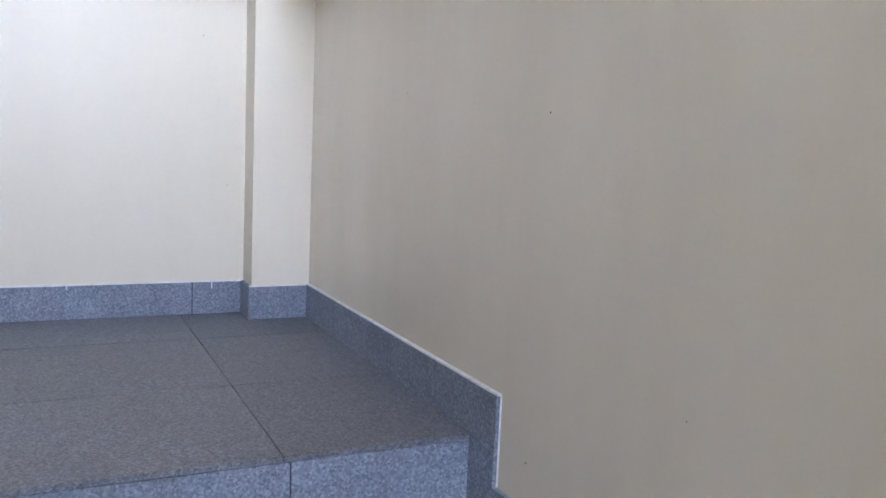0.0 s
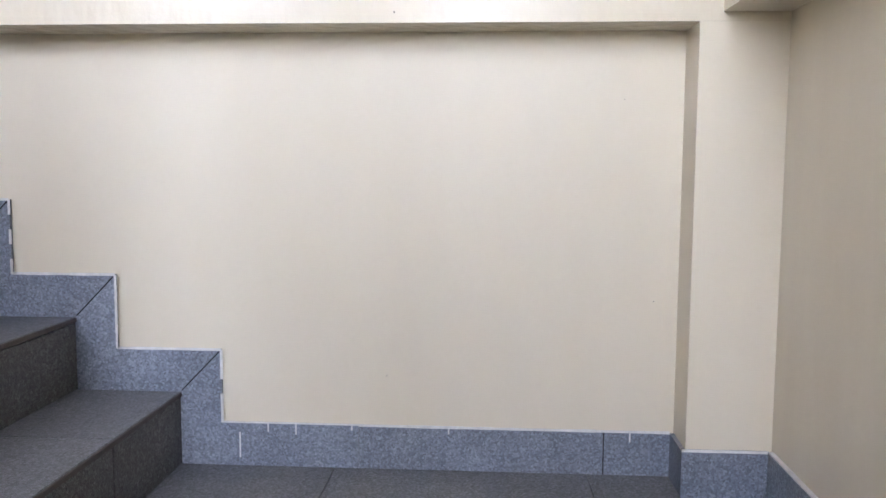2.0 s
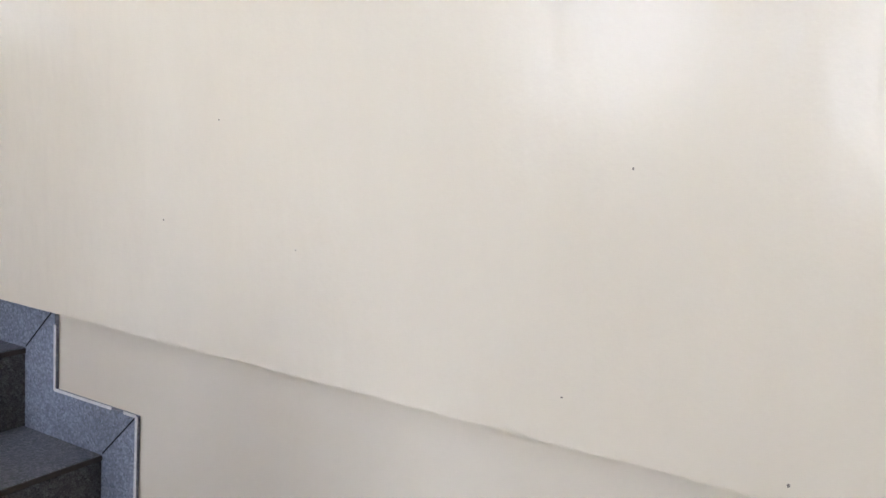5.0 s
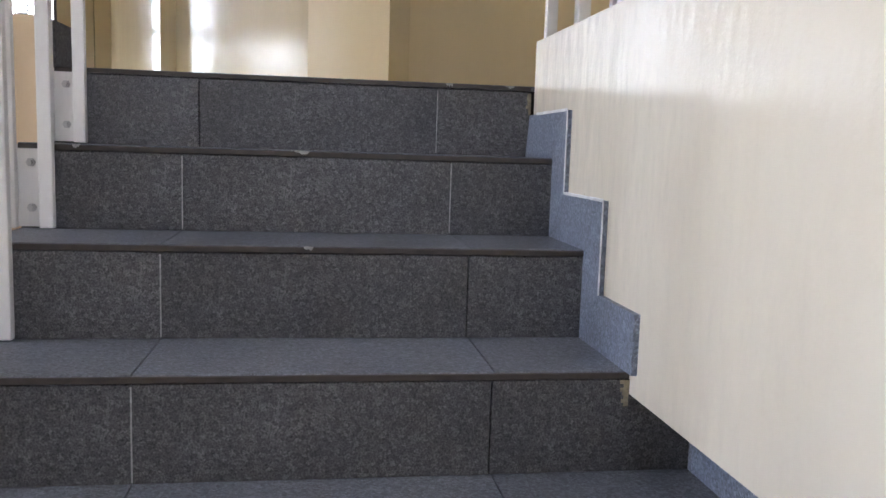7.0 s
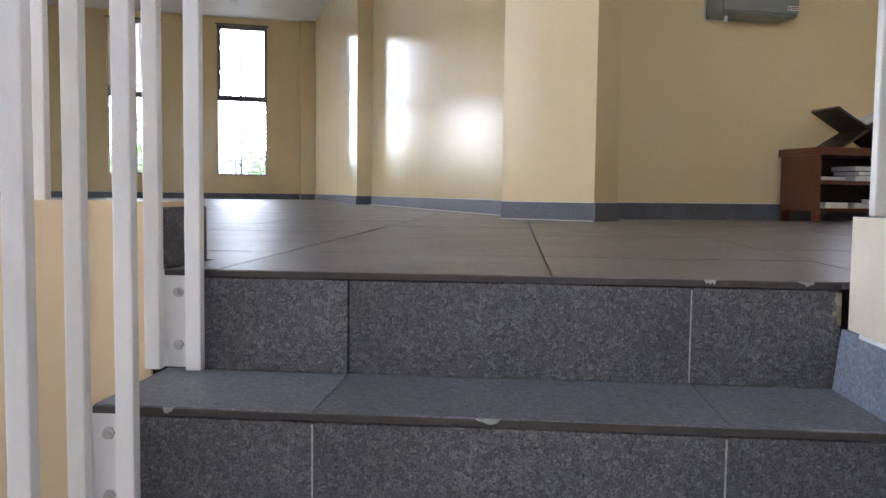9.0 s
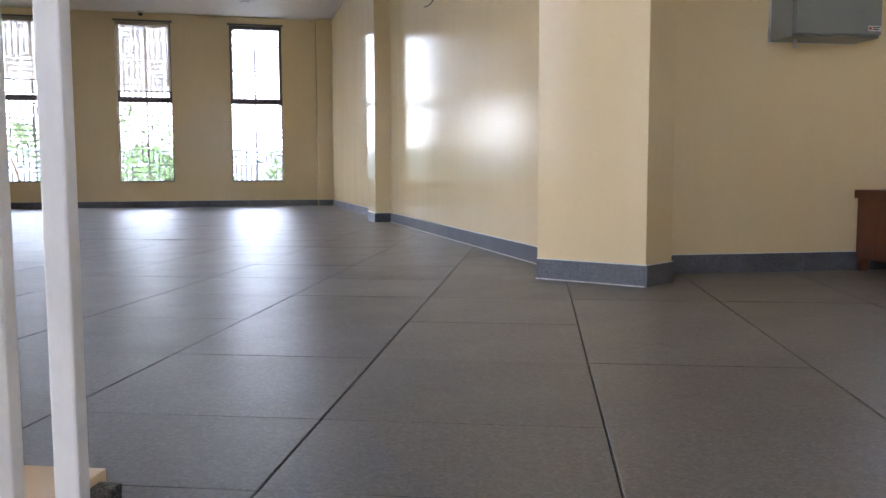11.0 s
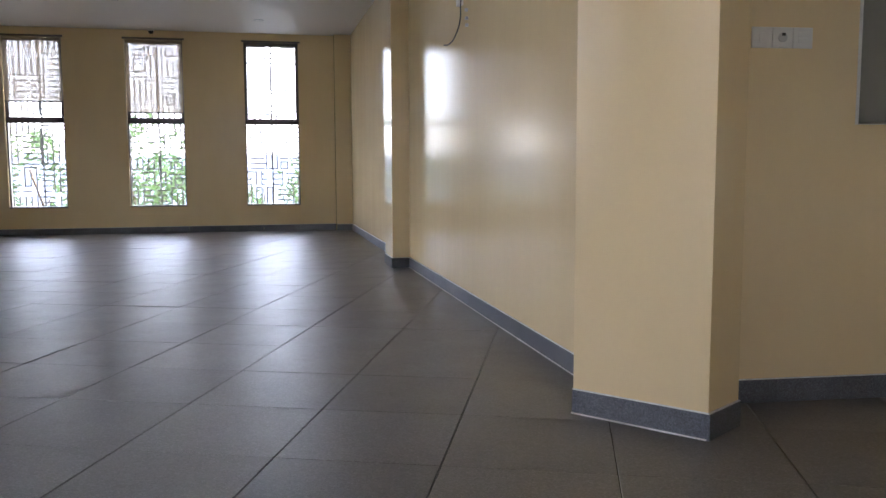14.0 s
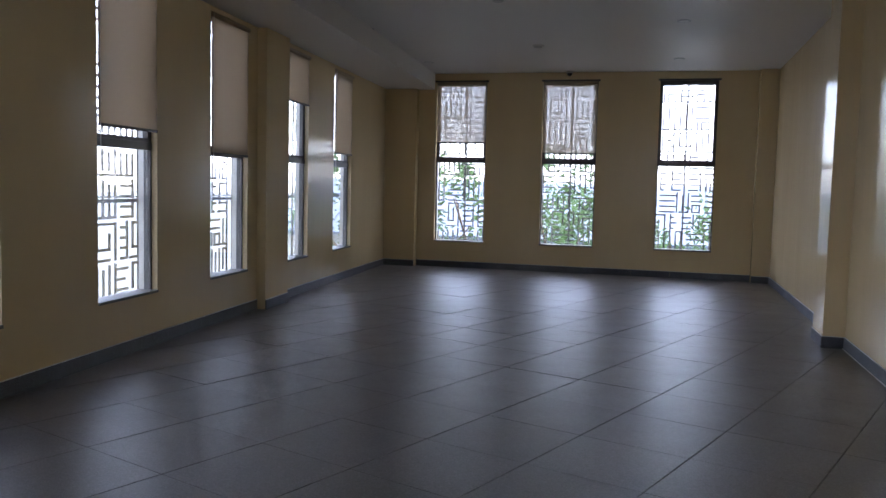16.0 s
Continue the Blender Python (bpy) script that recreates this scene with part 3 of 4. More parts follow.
# small chips, nail holes and scuffs on the stairwell walls
MARKS = [("x", 0.0, -0.921, 0.709), ("x", 0.0, -1.561, 0.648), ("x", 0.0, -1.545, 0.01), ("y", 0.0, -1.501, 0.568), ("y", YP, -0.858, 1.086),
         ("y", YP, -1.142, 1.128), ("y", YP, -1.772, 1.457), ("y", YP, -1.895, 1.279), ("y", YP, -1.6, 1.264), ("y", YP, -1.077, 1.433),
         ("y", 0.0, -0.249, 0.427), ("y", 0.0, -0.893, 0.233), ("y", 0.0, -0.33, 0.906), ("x", 0.0, -1.95, 0.22)]
mrng = random.Random(5)
for axis, face, p, z in MARKS:
    bm = bmesh.new()
    m = pose(p if axis == "y" else face, face if axis == "y" else p, z, 90 if axis == "y" else 0, 0 if axis == "y" else 90, 0)
    bmesh.ops.create_circle(bm, cap_ends=True, radius=mrng.uniform(0.0010, 0.0020), segments=7, matrix=m @ Matrix.Diagonal((1, mrng.uniform(0.5, 1.8), 1, 1)))
    bmesh.ops.translate(bm, verts=bm.verts[:], vec=(-0.0006, 0, 0) if axis == "x" else (0, -0.0006, 0))
    tagged(mesh_ob("wall_mark", bm, M_CHIP), "small dark chip in the cream wall paint", "wall mark", "chips in the paint")


# ---- windows ----
def lattice_mesh(w, h, seed):
    """A cut screen of fret motifs: blocks of upright bars, combs, nested hooks and small squares, bars about 24 mm wide."""
    rng = random.Random(seed)
    bm = bmesh.new()
    c, t = 0.086, 0.012

    def bar(x0, z0, x1, z1):
        x0, x1, z0, z1 = max(0, min(x0, x1)), min(w, max(x0, x1)), max(0, min(z0, z1)), min(h, max(z0, z1))
        if x1 >= x0 and z1 >= z0:
            add_box(bm, (x0 - t, -0.006, z0 - t), (x1 + t, 0.006, z1 + t))

    def uprights(x, z, n, m):
        for i in range(n):
            bar(x + i * c, z + c * rng.choice((0, 0, 0.5)), x + i * c, z + (m - rng.choice((0.6, 1, 1))) * c)
        bar(x, z, x + (n - 0.5) * c, z)

    def comb(x, z, n, m):
        side = rng.choice((0, n - 1))
        bar(x + side * c, z, x + side * c, z + (m - 0.5) * c)
        for k in range(m):
            bar(x + (0 if k % 2 else 0.5) * c, z + k * c, x + (n - 1) * c, z + k * c)

    def hook(x, z, n, m):
        bar(x, z, x, z + (m - 0.6) * c)
        bar(x, z + (m - 0.6) * c, x + (n - 1) * c, z + (m - 0.6) * c)
        bar(x + (n - 1) * c, z + c, x + (n - 1) * c, z + (m - 0.6) * c)
        bar(x + c, z + c, x + (n - 1) * c, z + c)
        bar(x + c, z + c, x + c, z + (m - 1.6) * c)
        bar(x + c, z, x + (n - 0.6) * c, z)

    def square(x, z, n, m):
        q = 1.3 * c
        for a, b in (((0, 0), (q, 0)), ((q, 0), (q, q)), ((0, q), (q, q)), ((0, 0), (0, q))):
            bar(x + a[0], z + a[1], x + b[0], z + b[1])
        for k in range(2, m):
            bar(x, z + k * c, x + (n - 0.6) * c, z + k * c)
        bar(x + 2 * c, z, x + 2 * c, z + 1.4 * c)

    z = 0.0
    while z < h:
        m = rng.choice((3, 4, 4, 5))
        x = -c * rng.choice((0, 1))
        while x < w:
            n = rng.choice((2, 3, 3, 4))
            rng.choice((uprights, uprights, comb, comb, hook, square))(x, z, n, m)
            x += n * c
        z += m * c
    for x in (0, w / 2, w):
        bar(x, 0, x, h)
    return bm


def window(name, x0, x1, z0, z1, zm, wall, blind, seed, rail=False, screen=True):
    """A tall window: fixed lower light, awning sash above, roller blind, screen outside. Set in a wall's frame (room towards +y)."""
    w = x1 - x0
    fr = M_ALU
    win = structure(name, box_bm((x0, -0.16, z0), (x1, 0.012, z0 + 0.022), 0.003), M_SILL, "tall window with dark frame, fixed light below and awning sash above", "window")
    win.matrix_world = wall.matrix_world
    bm = bmesh.new()
    f = 0.032
    for lo, hi in (((x0, -0.11, z0 + 0.022), (x0 + f * 0.6, -0.05, z1)), ((x1 - f * 0.6, -0.11, z0 + 0.022), (x1, -0.05, z1)),
                   ((x0, -0.11, z1 - f), (x1, -0.05, z1)), ((x0, -0.115, zm - 0.03), (x1, -0.045, zm + 0.03))):
        add_box(bm, lo, hi)
    part("window_frame", bm, fr, win)
    bm = bmesh.new()
    a0, a1, b0, b1 = x0 + f * 0.6, x1 - f * 0.6, zm + 0.032, z1 - f
    s = 0.029
    for lo, hi in (((a0, -0.10, b0), (a0 + s, -0.055, b1)), ((a1 - s, -0.10, b0), (a1, -0.055, b1)),
                   ((a0 + s, -0.10, b0), (a1 - s, -0.055, b0 + s)), ((a0 + s, -0.10, b1 - s), (a1 - s, -0.055, b1))):
        add_box(bm, lo, hi)
    sash = part("awning_sash", bm, M_ALU, win)
    part("latch", box_bm(((x0 + x1) / 2 - 0.05, -0.052, b0 + 0.005), ((x0 + x1) / 2 + 0.05, -0.035, b0 + 0.024), 0.003), M_ALU, sash)
    for c0, c1, d0, d1 in ((a0 + s, a1 - s, b0 + s, b1 - s), (x0 + 0.02, x1 - 0.02, z0 + 0.022, zm - 0.03)):
        g = part("pane", box_bm((c0, -0.082, d0), (c1, -0.078, d1)), M_GLASS, win)
        g.visible_shadow = False
    if screen:
        scr = mesh_ob("lattice_screen", lattice_mesh(w + 0.84, z1 - z0 + 0.2, seed), M_LATTICE)
        tagged(scr, "pale metal screen of squared keys outside the window", "screen", "window screens")
        scr.matrix_world = wall.matrix_world @ pose(x0 - 0.42, -0.42, z0 - 0.1)
    bm = bmesh.new()
    for lo, hi in (((x0, -0.16, z0 + 0.022), (x0 + 0.012, -0.112, z1)), ((x1 - 0.012, -0.16, z0 + 0.022), (x1, -0.112, z1))):
        add_box(bm, lo, hi)
    part("outer_lining", bm, M_WHITE, win)
    if not rail:
        part("header", box_bm((x0 - 0.03, 0.0, z1 - 0.005), (x1 + 0.03, 0.022, z1 + 0.022)), M_ALU, win)
    if rail:
        part("guard_bar", box_bm((x0, -0.2, z0 + 0.72), (x1, -0.17, z0 + 0.75)), M_SILVER, win)
        part("guard_bar", box_bm((x0, -0.2, z0 + 0.76), (x1, -0.17, z0 + 0.77)), M_SILVER, win)
    if blind:
        b = thing("roller_blind", wall.matrix_world @ pose(x0, 0, z1), "beige translucent roller blind drawn part way down the window", "blind", "roller blinds")
        bm = bmesh.new()
        cyl(bm, 0.022, w - 0.02, pose(w / 2, 0.008, -0.03, 0, 90, 0))
        cloth = M_BLIND_DENSE if rail else M_BLIND
        part("tube", bm, cloth, b)
        part("cloth", box_bm((0.012, 0.004, -(z1 - blind)), (w - 0.012, 0.0055, -0.03)), cloth, b)
        part("bottom_bar", box_bm((0.010, 0.0, -(z1 - blind) - 0.022), (w - 0.010, 0.012, -(z1 - blind)), 0.004), M_ALU, b)
        bm = bmesh.new()
        for y in (0.028, 0.034):
            cyl(bm, 0.002, 1.5, pose(w - 0.004 + (y - 0.028) * 2, y, -0.78), 6)
        part("pull_chain", bm, M_WHITE, b)
    return win


window("window_1", *far_windows[0], WZ0, WZ1, WZM, far_wall, None, 11)
window("window_2", *far_windows[1], WZ0, WZ1, WZM, far_wall, 3.55, 12)
window("window_3", *far_windows[2], WZ0, WZ1, WZM, far_wall, 3.70, 13)
left_blinds = [3.40, 3.92, 3.24, 3.37, None, None]
for k, (a, b) in enumerate(left_windows):
    window("window_%d" % (k + 4), a, b, WZ0, WZL, 3.24, left_wall, left_blinds[k], 20 + k, True)

window("window_13", *EW, WZM, electric_wall, 3.1, 40, False, False)

# unseen mullioned openings, added to let light into stairwell and hall
def glazing(name, wall, x0, x1, z0, z1, bays, transoms, label):
    g = structure(name, box_bm((x0, -0.16, z0), (x1, 0.012, z0 + 0.022)), M_SILVER, label, "window")
    g.matrix_world = wall.matrix_world
    step = (x1 - x0 - 0.05) / bays
    for i in range(bays + 1):
        part("mullion", box_bm((x0 + step * i, -0.12, z0 + 0.022), (x0 + step * i + 0.05, -0.05, z1)), M_ALU, g)
        if i < bays:
            for z in transoms:
                part("transom", box_bm((x0 + step * i + 0.05, -0.12, z), (x0 + step * (i + 1), -0.05, z + 0.05)), M_ALU, g)


glazing("window_10", south_wall, *SW, 1, (3.1,), "tall mullioned stairwell glazing")
glazing("window_11", wall_right, *RW, 3, (), "wide mullioned glazing high above the stairs")
glazing("window_12", left_wall, *stair_fill_window, 1.6, WZL, 2, (2.9,), "wide mullioned glazing beside the stairwell")


# ---- stair and kerb railing ----
def railing_pair(at, height, label, base=True, turn=0.0):
    """Two flat steel posts on one plate with two bolts. Origin at the foot, x to the wall behind."""
    r = thing("railing_post_pair", pose(*at, 0, 0, turn), label, "railing", "stair railing")
    for y in (-0.008, 0.068):
        part("post", box_bm((0.0, y - 0.0145, 0.002), (0.022, y + 0.0145, height), 0.003), M_STEEL, r)
    if base:
        pl = part("plate", box_bm((-0.004, 0.0, 0.004), (0.0, 0.068, R - 0.004)), M_STEEL, r)
        for z in (0.045, 0.142):
            bm = bmesh.new()
            cyl(bm, 0.0095, 0.006, pose(0.003, 0.034, z, 0, 90, 0), 6)
            cyl(bm, 0.0055, 0.014, pose(0.007, 0.034, z, 0, 90, 0), 10)
            part("bolt", bm, M_BOLT, pl)
    return r


for k in range(3, N):
    railing_pair((X1 - k * T + 0.002, YL - 0.006, k * R), 1.12 + 0.0 * k, "pale painted steel posts bolted to the stair's edge")
for i in range(6):
    railing_pair((XT + 0.07 + i * 0.262, -0.10 + 0.0, ZK), 0.98, "pale painted steel posts standing on the kerb", False)
for i in range(7):
    railing_pair((XT - 0.14, YL - 0.30 - i * 0.30, ZK + 0.005), 0.98, "pale painted steel posts standing on the kerb", False)


def handrail(a, b, label):
    d = Vector(b) - Vector(a)
    bm = bmesh.new()
    add_box(bm, (0, -0.03, -0.02), (d.length, 0.03, 0.02), None, 0.006)
    ob = mesh_ob("handrail", bm, M_STEEL)
    ob.matrix_world = Matrix.Translation(a) @ d.to_track_quat("X", "Z").to_matrix().to_4x4()
    return tagged(ob, label, "handrail", "stair railing")


handrail((X1 - 2.6 * T, YL + 0.03, 3 * R + 1.08), (XT, YL + 0.03, Z - R + 1.13), "pale painted steel handrail over the stair posts")
handrail((XT + 0.03, -0.066, ZK + 0.99), (-1.8, -0.066, ZK + 0.99), "pale painted steel handrail over the kerb")
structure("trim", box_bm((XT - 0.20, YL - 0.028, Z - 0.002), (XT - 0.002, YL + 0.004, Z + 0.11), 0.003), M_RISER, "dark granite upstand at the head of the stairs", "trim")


# ---- electrical cabinet, switches, loose cable ----
pwf = Matrix(((PD.x, PN.x, 0, PW.x), (PD.y, PN.y, 0, PW.y), (0, 0, 1, 0), (0, 0, 0, 1)))   # x along the wall, y into the room

box = thing("electrical_box", pwf @ pose(0.52, 0, 2.86), "grey enamelled electrical distribution box fixed to the wall", "electrical box")
part("body", box_bm((0.0, 0.0, 0.0), (0.48, 0.20, 0.72), 0.004), M_PANEL, box)
door = part("door", box_bm((0.006, 0.203, 0.012), (0.474, 0.222, 0.714), 0.004), M_PANEL, box)
part("back_flange", box_bm((-0.012, 0.0, -0.004), (0.492, 0.006, 0.73)), M_WHITE, box)
part("lock", box_bm((0.068, 0.222, 0.30), (0.088, 0.232, 0.40), 0.003), M_ALU, door)
yl = part("warning_label", box_bm((0.125, 0.222, 0.255), (0.365, 0.2235, 0.44)), M_WHITE, door, "yellow printed label with a white border")
part("yellow_field", box_bm((0.132, 0.2235, 0.263), (0.358, 0.2242, 0.434)), M_YELLOW, yl)
bm = bmesh.new()
for r in range(4):
    add_box(bm, (0.145, 0.2242, 0.278 + r * 0.018), (0.345, 0.2246, 0.284 + r * 0.018))
part("print_line", bm, plain("faded_print", (0.54, 0.44, 0.09), 0.6), yl)
nb = part("name_plate", box_bm((0.40, 0.222, 0.03), (0.47, 0.2232, 0.056)), M_WHITE, door, "small white plate with a red mark")
bm = bmesh.new()
cyl(bm, 0.008, 0.0012, pose(0.411, 0.2236, 0.043, 90, 0, 0), 12)
part("mark", bm, M_RED, nb)
part("print_line", box_bm((0.424, 0.2232, 0.046), (0.465, 0.2238, 0.051)), M_INK, nb)
part("print_line", box_bm((0.424, 0.2232, 0.036), (0.46, 0.2238, 0.041)), M_INK, nb)
bm = bmesh.new()
cyl(bm, 0.011, 0.06, pose(0.06, 0.13, -0.022, 30, 25, 0), 10)
part("cable_stub", bm, M_WHITE, box)

sw = thing("switch_plate", pwf @ pose(0.022, 0, 3.172), "row of three white wall switches on the cream wall", "switch")
for i in range(3):
    pl = part("plate", box_bm((i * 0.091, 0, 0), (i * 0.091 + 0.089, 0.009, 0.086), 0.003), M_WHITE, sw)
    if i == 0:
        part("rocker", box_bm((0.03, 0.009, 0.025), (0.06, 0.013, 0.062), 0.002), M_WHITE, pl)
    elif i == 1:
        bm = bmesh.new()
        cyl(bm, 0.02, 0.004, pose(i * 0.091 + 0.0445, 0.0105, 0.043, 90, 0, 0), 20)
        part("socket", bm, M_SILVER, pl)
        part("key_slot", box_bm((i * 0.091 + 0.04, 0.0125, 0.05), (i * 0.091 + 0.056, 0.014, 0.062)), M_INK, pl)
    else:
        for z in (0.022, 0.046):
            part("rocker", box_bm((i * 0.091 + 0.022, 0.009, z), (i * 0.091 + 0.067, 0.0125, z + 0.021), 0.002), M_WHITE, pl)


def wire(name, pts, radius, material, parent):
    cu = bpy.data.curves.new(name, "CURVE")
    cu.dimensions, cu.bevel_depth, cu.bevel_resolution = "3D", radius, 2
    sp = cu.splines.new("BEZIER")
    sp.bezier_points.add(len(pts) - 1)
    for b, p in zip(sp.bezier_points, pts):
        b.co = p
        b.handle_left_type = b.handle_right_type = "AUTO"
    me = bpy.data.meshes.new_from_object(new(name + "_path", cu))
    bpy.data.objects.remove(bpy.data.objects[name + "_path"])
    me.materials.append(material)
    ob = new(name, me)
    ob.parent = parent
    return ob


hw = Matrix(((U2.x, V2.x, 0, P0.x), (U2.y, V2.y, 0, P0.y), (0, 0, 1, 0), (0, 0, 0, 1)))     # x along the hall wall, y into the room
cb = thing("cable_outlet", hw @ pose(2.2, 0, 3.9), "loose black cable hanging from a small junction box on the wall", "cable")
part("junction_box", box_bm((0.03, 0, -0.03), (0.12, 0.035, 0.05), 0.004), M_WHITE, cb)
wire("conduit", [(0.0, 0.006, 0.05), (0.0, 0.006, 0.4), (0.0, 0.006, 0.88)], 0.006, M_WHITE, cb)
wire("wire", [(0.02, 0.02, 0.03), (0.0, 0.03, -0.05), (0.01, 0.03, -0.14), (0.12, 0.04, -0.24), (0.30, 0.05, -0.28), (0.42, 0.06, -0.27)], 0.005, M_INK, cb)
for z in (-0.10, -0.16, -0.21):
    part("clip", box_bm((-0.10 + z * 0.1, 0, z), (-0.07 + z * 0.1, 0.02, z + 0.02), 0.003), M_SILVER, cb)


# ---- cabinet, books and stand ----
CB = 0.36                         # depth of the cabinet
cab = thing("low_bookcase", pwf @ pose(1.05, 0.02, Z), "low red-brown wooden bookcase with open shelves against the wall", "bookcase")
CW, CH = 1.3, 0.435
part("top", box_bm((-0.02, -0.005, CH - 0.045), (CW + 0.02, CB + 0.02, CH), 0.004), M_WOOD, cab)
for x in (0.0, CW / 2 - 0.011, CW - 0.022):
    part("side_panel", box_bm((x, 0.0, 0.065), (x + 0.022, CB, CH - 0.045)), M_WOOD, cab)
part("back_panel", box_bm((0.022, 0.0, 0.065), (CW - 0.022, 0.008, CH - 0.045)), M_DARKWOOD, cab)
for z in (0.065, 0.225):
    part("shelf", box_bm((0.022, 0.008, z), (CW - 0.022, CB - 0.012, z + 0.018)), M_WOOD, cab)
for x in (0.0, CW - 0.045):
    for y in (0.01, CB - 0.05):
        part("leg", box_bm((x, y, 0.0), (x + 0.04, y + 0.04, 0.065), 0.003), M_WOOD, cab)


def book(x, y, z, w, d, h, turn, cover):
    b = thing("book", pwf @ pose(1.05 + x, 0.02 + y, Z + z, 0, 0, turn), "closed book with white page edges lying on a shelf", "book", "books in the bookcase")
    part("cover", box_bm((0, 0, 0), (w, d, 0.003)), cover, b)
    part("cover", box_bm((0, 0, h - 0.003), (w, d, h)), cover, b)
    part("pages", box_bm((0.003, 0.003, 0.003), (w - 0.003, d - 0.003, h - 0.003)), M_PAPER, b)


brng = random.Random(2)
for z0, xs in ((0.083, ((0.06, 1), (0.27, 1), (0.48, 2), (0.72, 2), (0.95, 1))), (0.243, ((0.05, 1), (0.26, 3), (0.46, 1), (0.72, 2), (0.98, 3)))):
    for x, n in xs:
        z = z0
        for i in range(n):
            h = brng.uniform(0.022, 0.034)
            book(x + brng.uniform(-0.01, 0.01), CB - 0.245 + brng.uniform(-0.01, 0.01), z, 0.16, 0.22, h, brng.uniform(-4, 4), brng.choice((M_PAPER, M_BOOK, M_WHITE)))
            z += h + 0.0005

st = thing("book_stand", pwf @ pose(1.05 + 0.37, 0.02 + 0.18, Z + CH), "dark folding wooden book stand opened in a cross", "book stand")
for sgn in (1, -1):
    bm = bmesh.new()
    add_box(bm, (-0.21, -0.13, -0.008), (0.25, 0.13, 0.008), pose(0, 0, 0.112, 0, -30, 0 if sgn > 0 else 180), 0.003)
    part("leaf", bm, M_DARKWOOD, st)
bk = thing("open_book", pwf @ pose(1.05 + 0.37, 0.02 + 0.18, Z + CH + 0.112), "open book with a dark cover lying on the stand", "book")
for sgn in (1, -1):
    m = pose(0, 0, 0.011, 0, -30, 0 if sgn > 0 else 180)
    bm = bmesh.new()
    add_box(bm, (0.02, -0.10, 0.007), (0.19, 0.10, 0.011), m)
    part("cover", bm, M_BOOK, bk)
    bm = bmesh.new()
    add_box(bm, (0.02, -0.095, 0.011), (0.185, 0.095, 0.019), m)
    part("pages", bm, M_PAPER, bk)


# ---- ceiling lights and dome camera ----
for s in (0.85, 3.45, 6.05, 8.66):
    for w in (1.44, 5.0):
        x, y = hp(s, w)
        d = thing("downlight", pose(x, y, CEIL), "small round recessed downlight, unlit, in the white ceiling", "downlight", "ceiling downlights")
        bm = bmesh.new()
        cyl(bm, 0.075, 0.006, pose(0, 0, -0.003), 28, 0.07)
        part("ring", bm, M_SILVER, d)
        bm = bmesh.new()
        cyl(bm, 0.05, 0.003, pose(0, 0, -0.0075), 24)
        part("lens", bm, M_WHITE, d)
for s in (2.1, 4.75, 7.4):
    x, y = hp(s, 3.2)
    d = thing("smoke_detector", pose(x, y, CEIL), "flat round white detector under the ceiling", "detector", "ceiling detectors")
    bm = bmesh.new()
    cyl(bm, 0.075, 0.018, pose(0, 0, -0.009), 28, 0.08)
    part("base", bm, M_WHITE, d)
    bm = bmesh.new()
    cyl(bm, 0.045, 0.012, pose(0, 0, -0.024), 24, 0.055)
    part("cap", bm, M_SILVER, d)
x, y = hp(FAR - 0.12, 3.05)
d = thing("security_camera", pose(x, y, CEIL), "small dome security camera above the middle window", "camera dome")
bm = bmesh.new()
cyl(bm, 0.05, 0.03, pose(0, 0, -0.015), 20)
part("base", bm, M_WHITE, d)
bm = bmesh.new()
bmesh.ops.create_uvsphere(bm, u_segments=16, v_segments=8, radius=0.04, matrix=pose(0, 0, -0.035))
part("dome", bm, M_INK, d)


# ---- outside ----
structure("ground", box_bm((-400, -400, -4.2), (400, 400, -4.0)), M_GROUND, "pale paved ground outside", "ground")


def tree(x, y, z, h, seed):
    rng = random.Random(seed)
    t = thing("tree", pose(x, y, z), "leafy green tree outside the windows", "tree", "trees outside")
    bm = bmesh.new()
    cyl(bm, 0.16, h * 0.6, pose(0, 0, h * 0.3), 10, 0.08)
    for i in range(7):
        a = i * 2.4
        L = h * 0.35
        m = pose(0, 0, h * (0.4 + 0.03 * i), 35 + 10 * rng.random(), 0, math.degrees(a)) @ pose(0, 0, L / 2)
        cyl(bm, 0.05, L, m, 6, 0.015)
    part("trunk", bm, M_BARK, t)
    vs, fs = [], []
    clumps = [(rng.gauss(0, h * 0.16), rng.gauss(0, h * 0.16), h * rng.uniform(0.45, 1.0), rng.uniform(0.3, 0.7)) for _ in range(20)]
    for cx, cy, cz, cr in clumps:
        for _ in range(90):
            d = Vector((rng.gauss(0, 1), rng.gauss(0, 1), rng.gauss(0, 1))).normalized() * cr * rng.random() ** 0.4
            c = Vector((cx, cy, cz)) + d
            a = Vector((rng.gauss(0, 1), rng.gauss(0, 1), rng.gauss(0, 1))).normalized()
            b = a.orthogonal().normalized()
            L = rng.uniform(0.06, 0.13)
            i = len(vs)
            vs += [c - a * L, c + b * L * 0.45, c + a * L, c - b * L * 0.45]
            fs.append((i, i + 1, i + 2, i + 3))
    me = bpy.data.meshes.new("crown")
    me.from_pydata(vs, [], fs)
    me.materials.append(M_LEAF)
    c = new("crown", me)
    c.parent = t
    c["kind"] = "stuff"


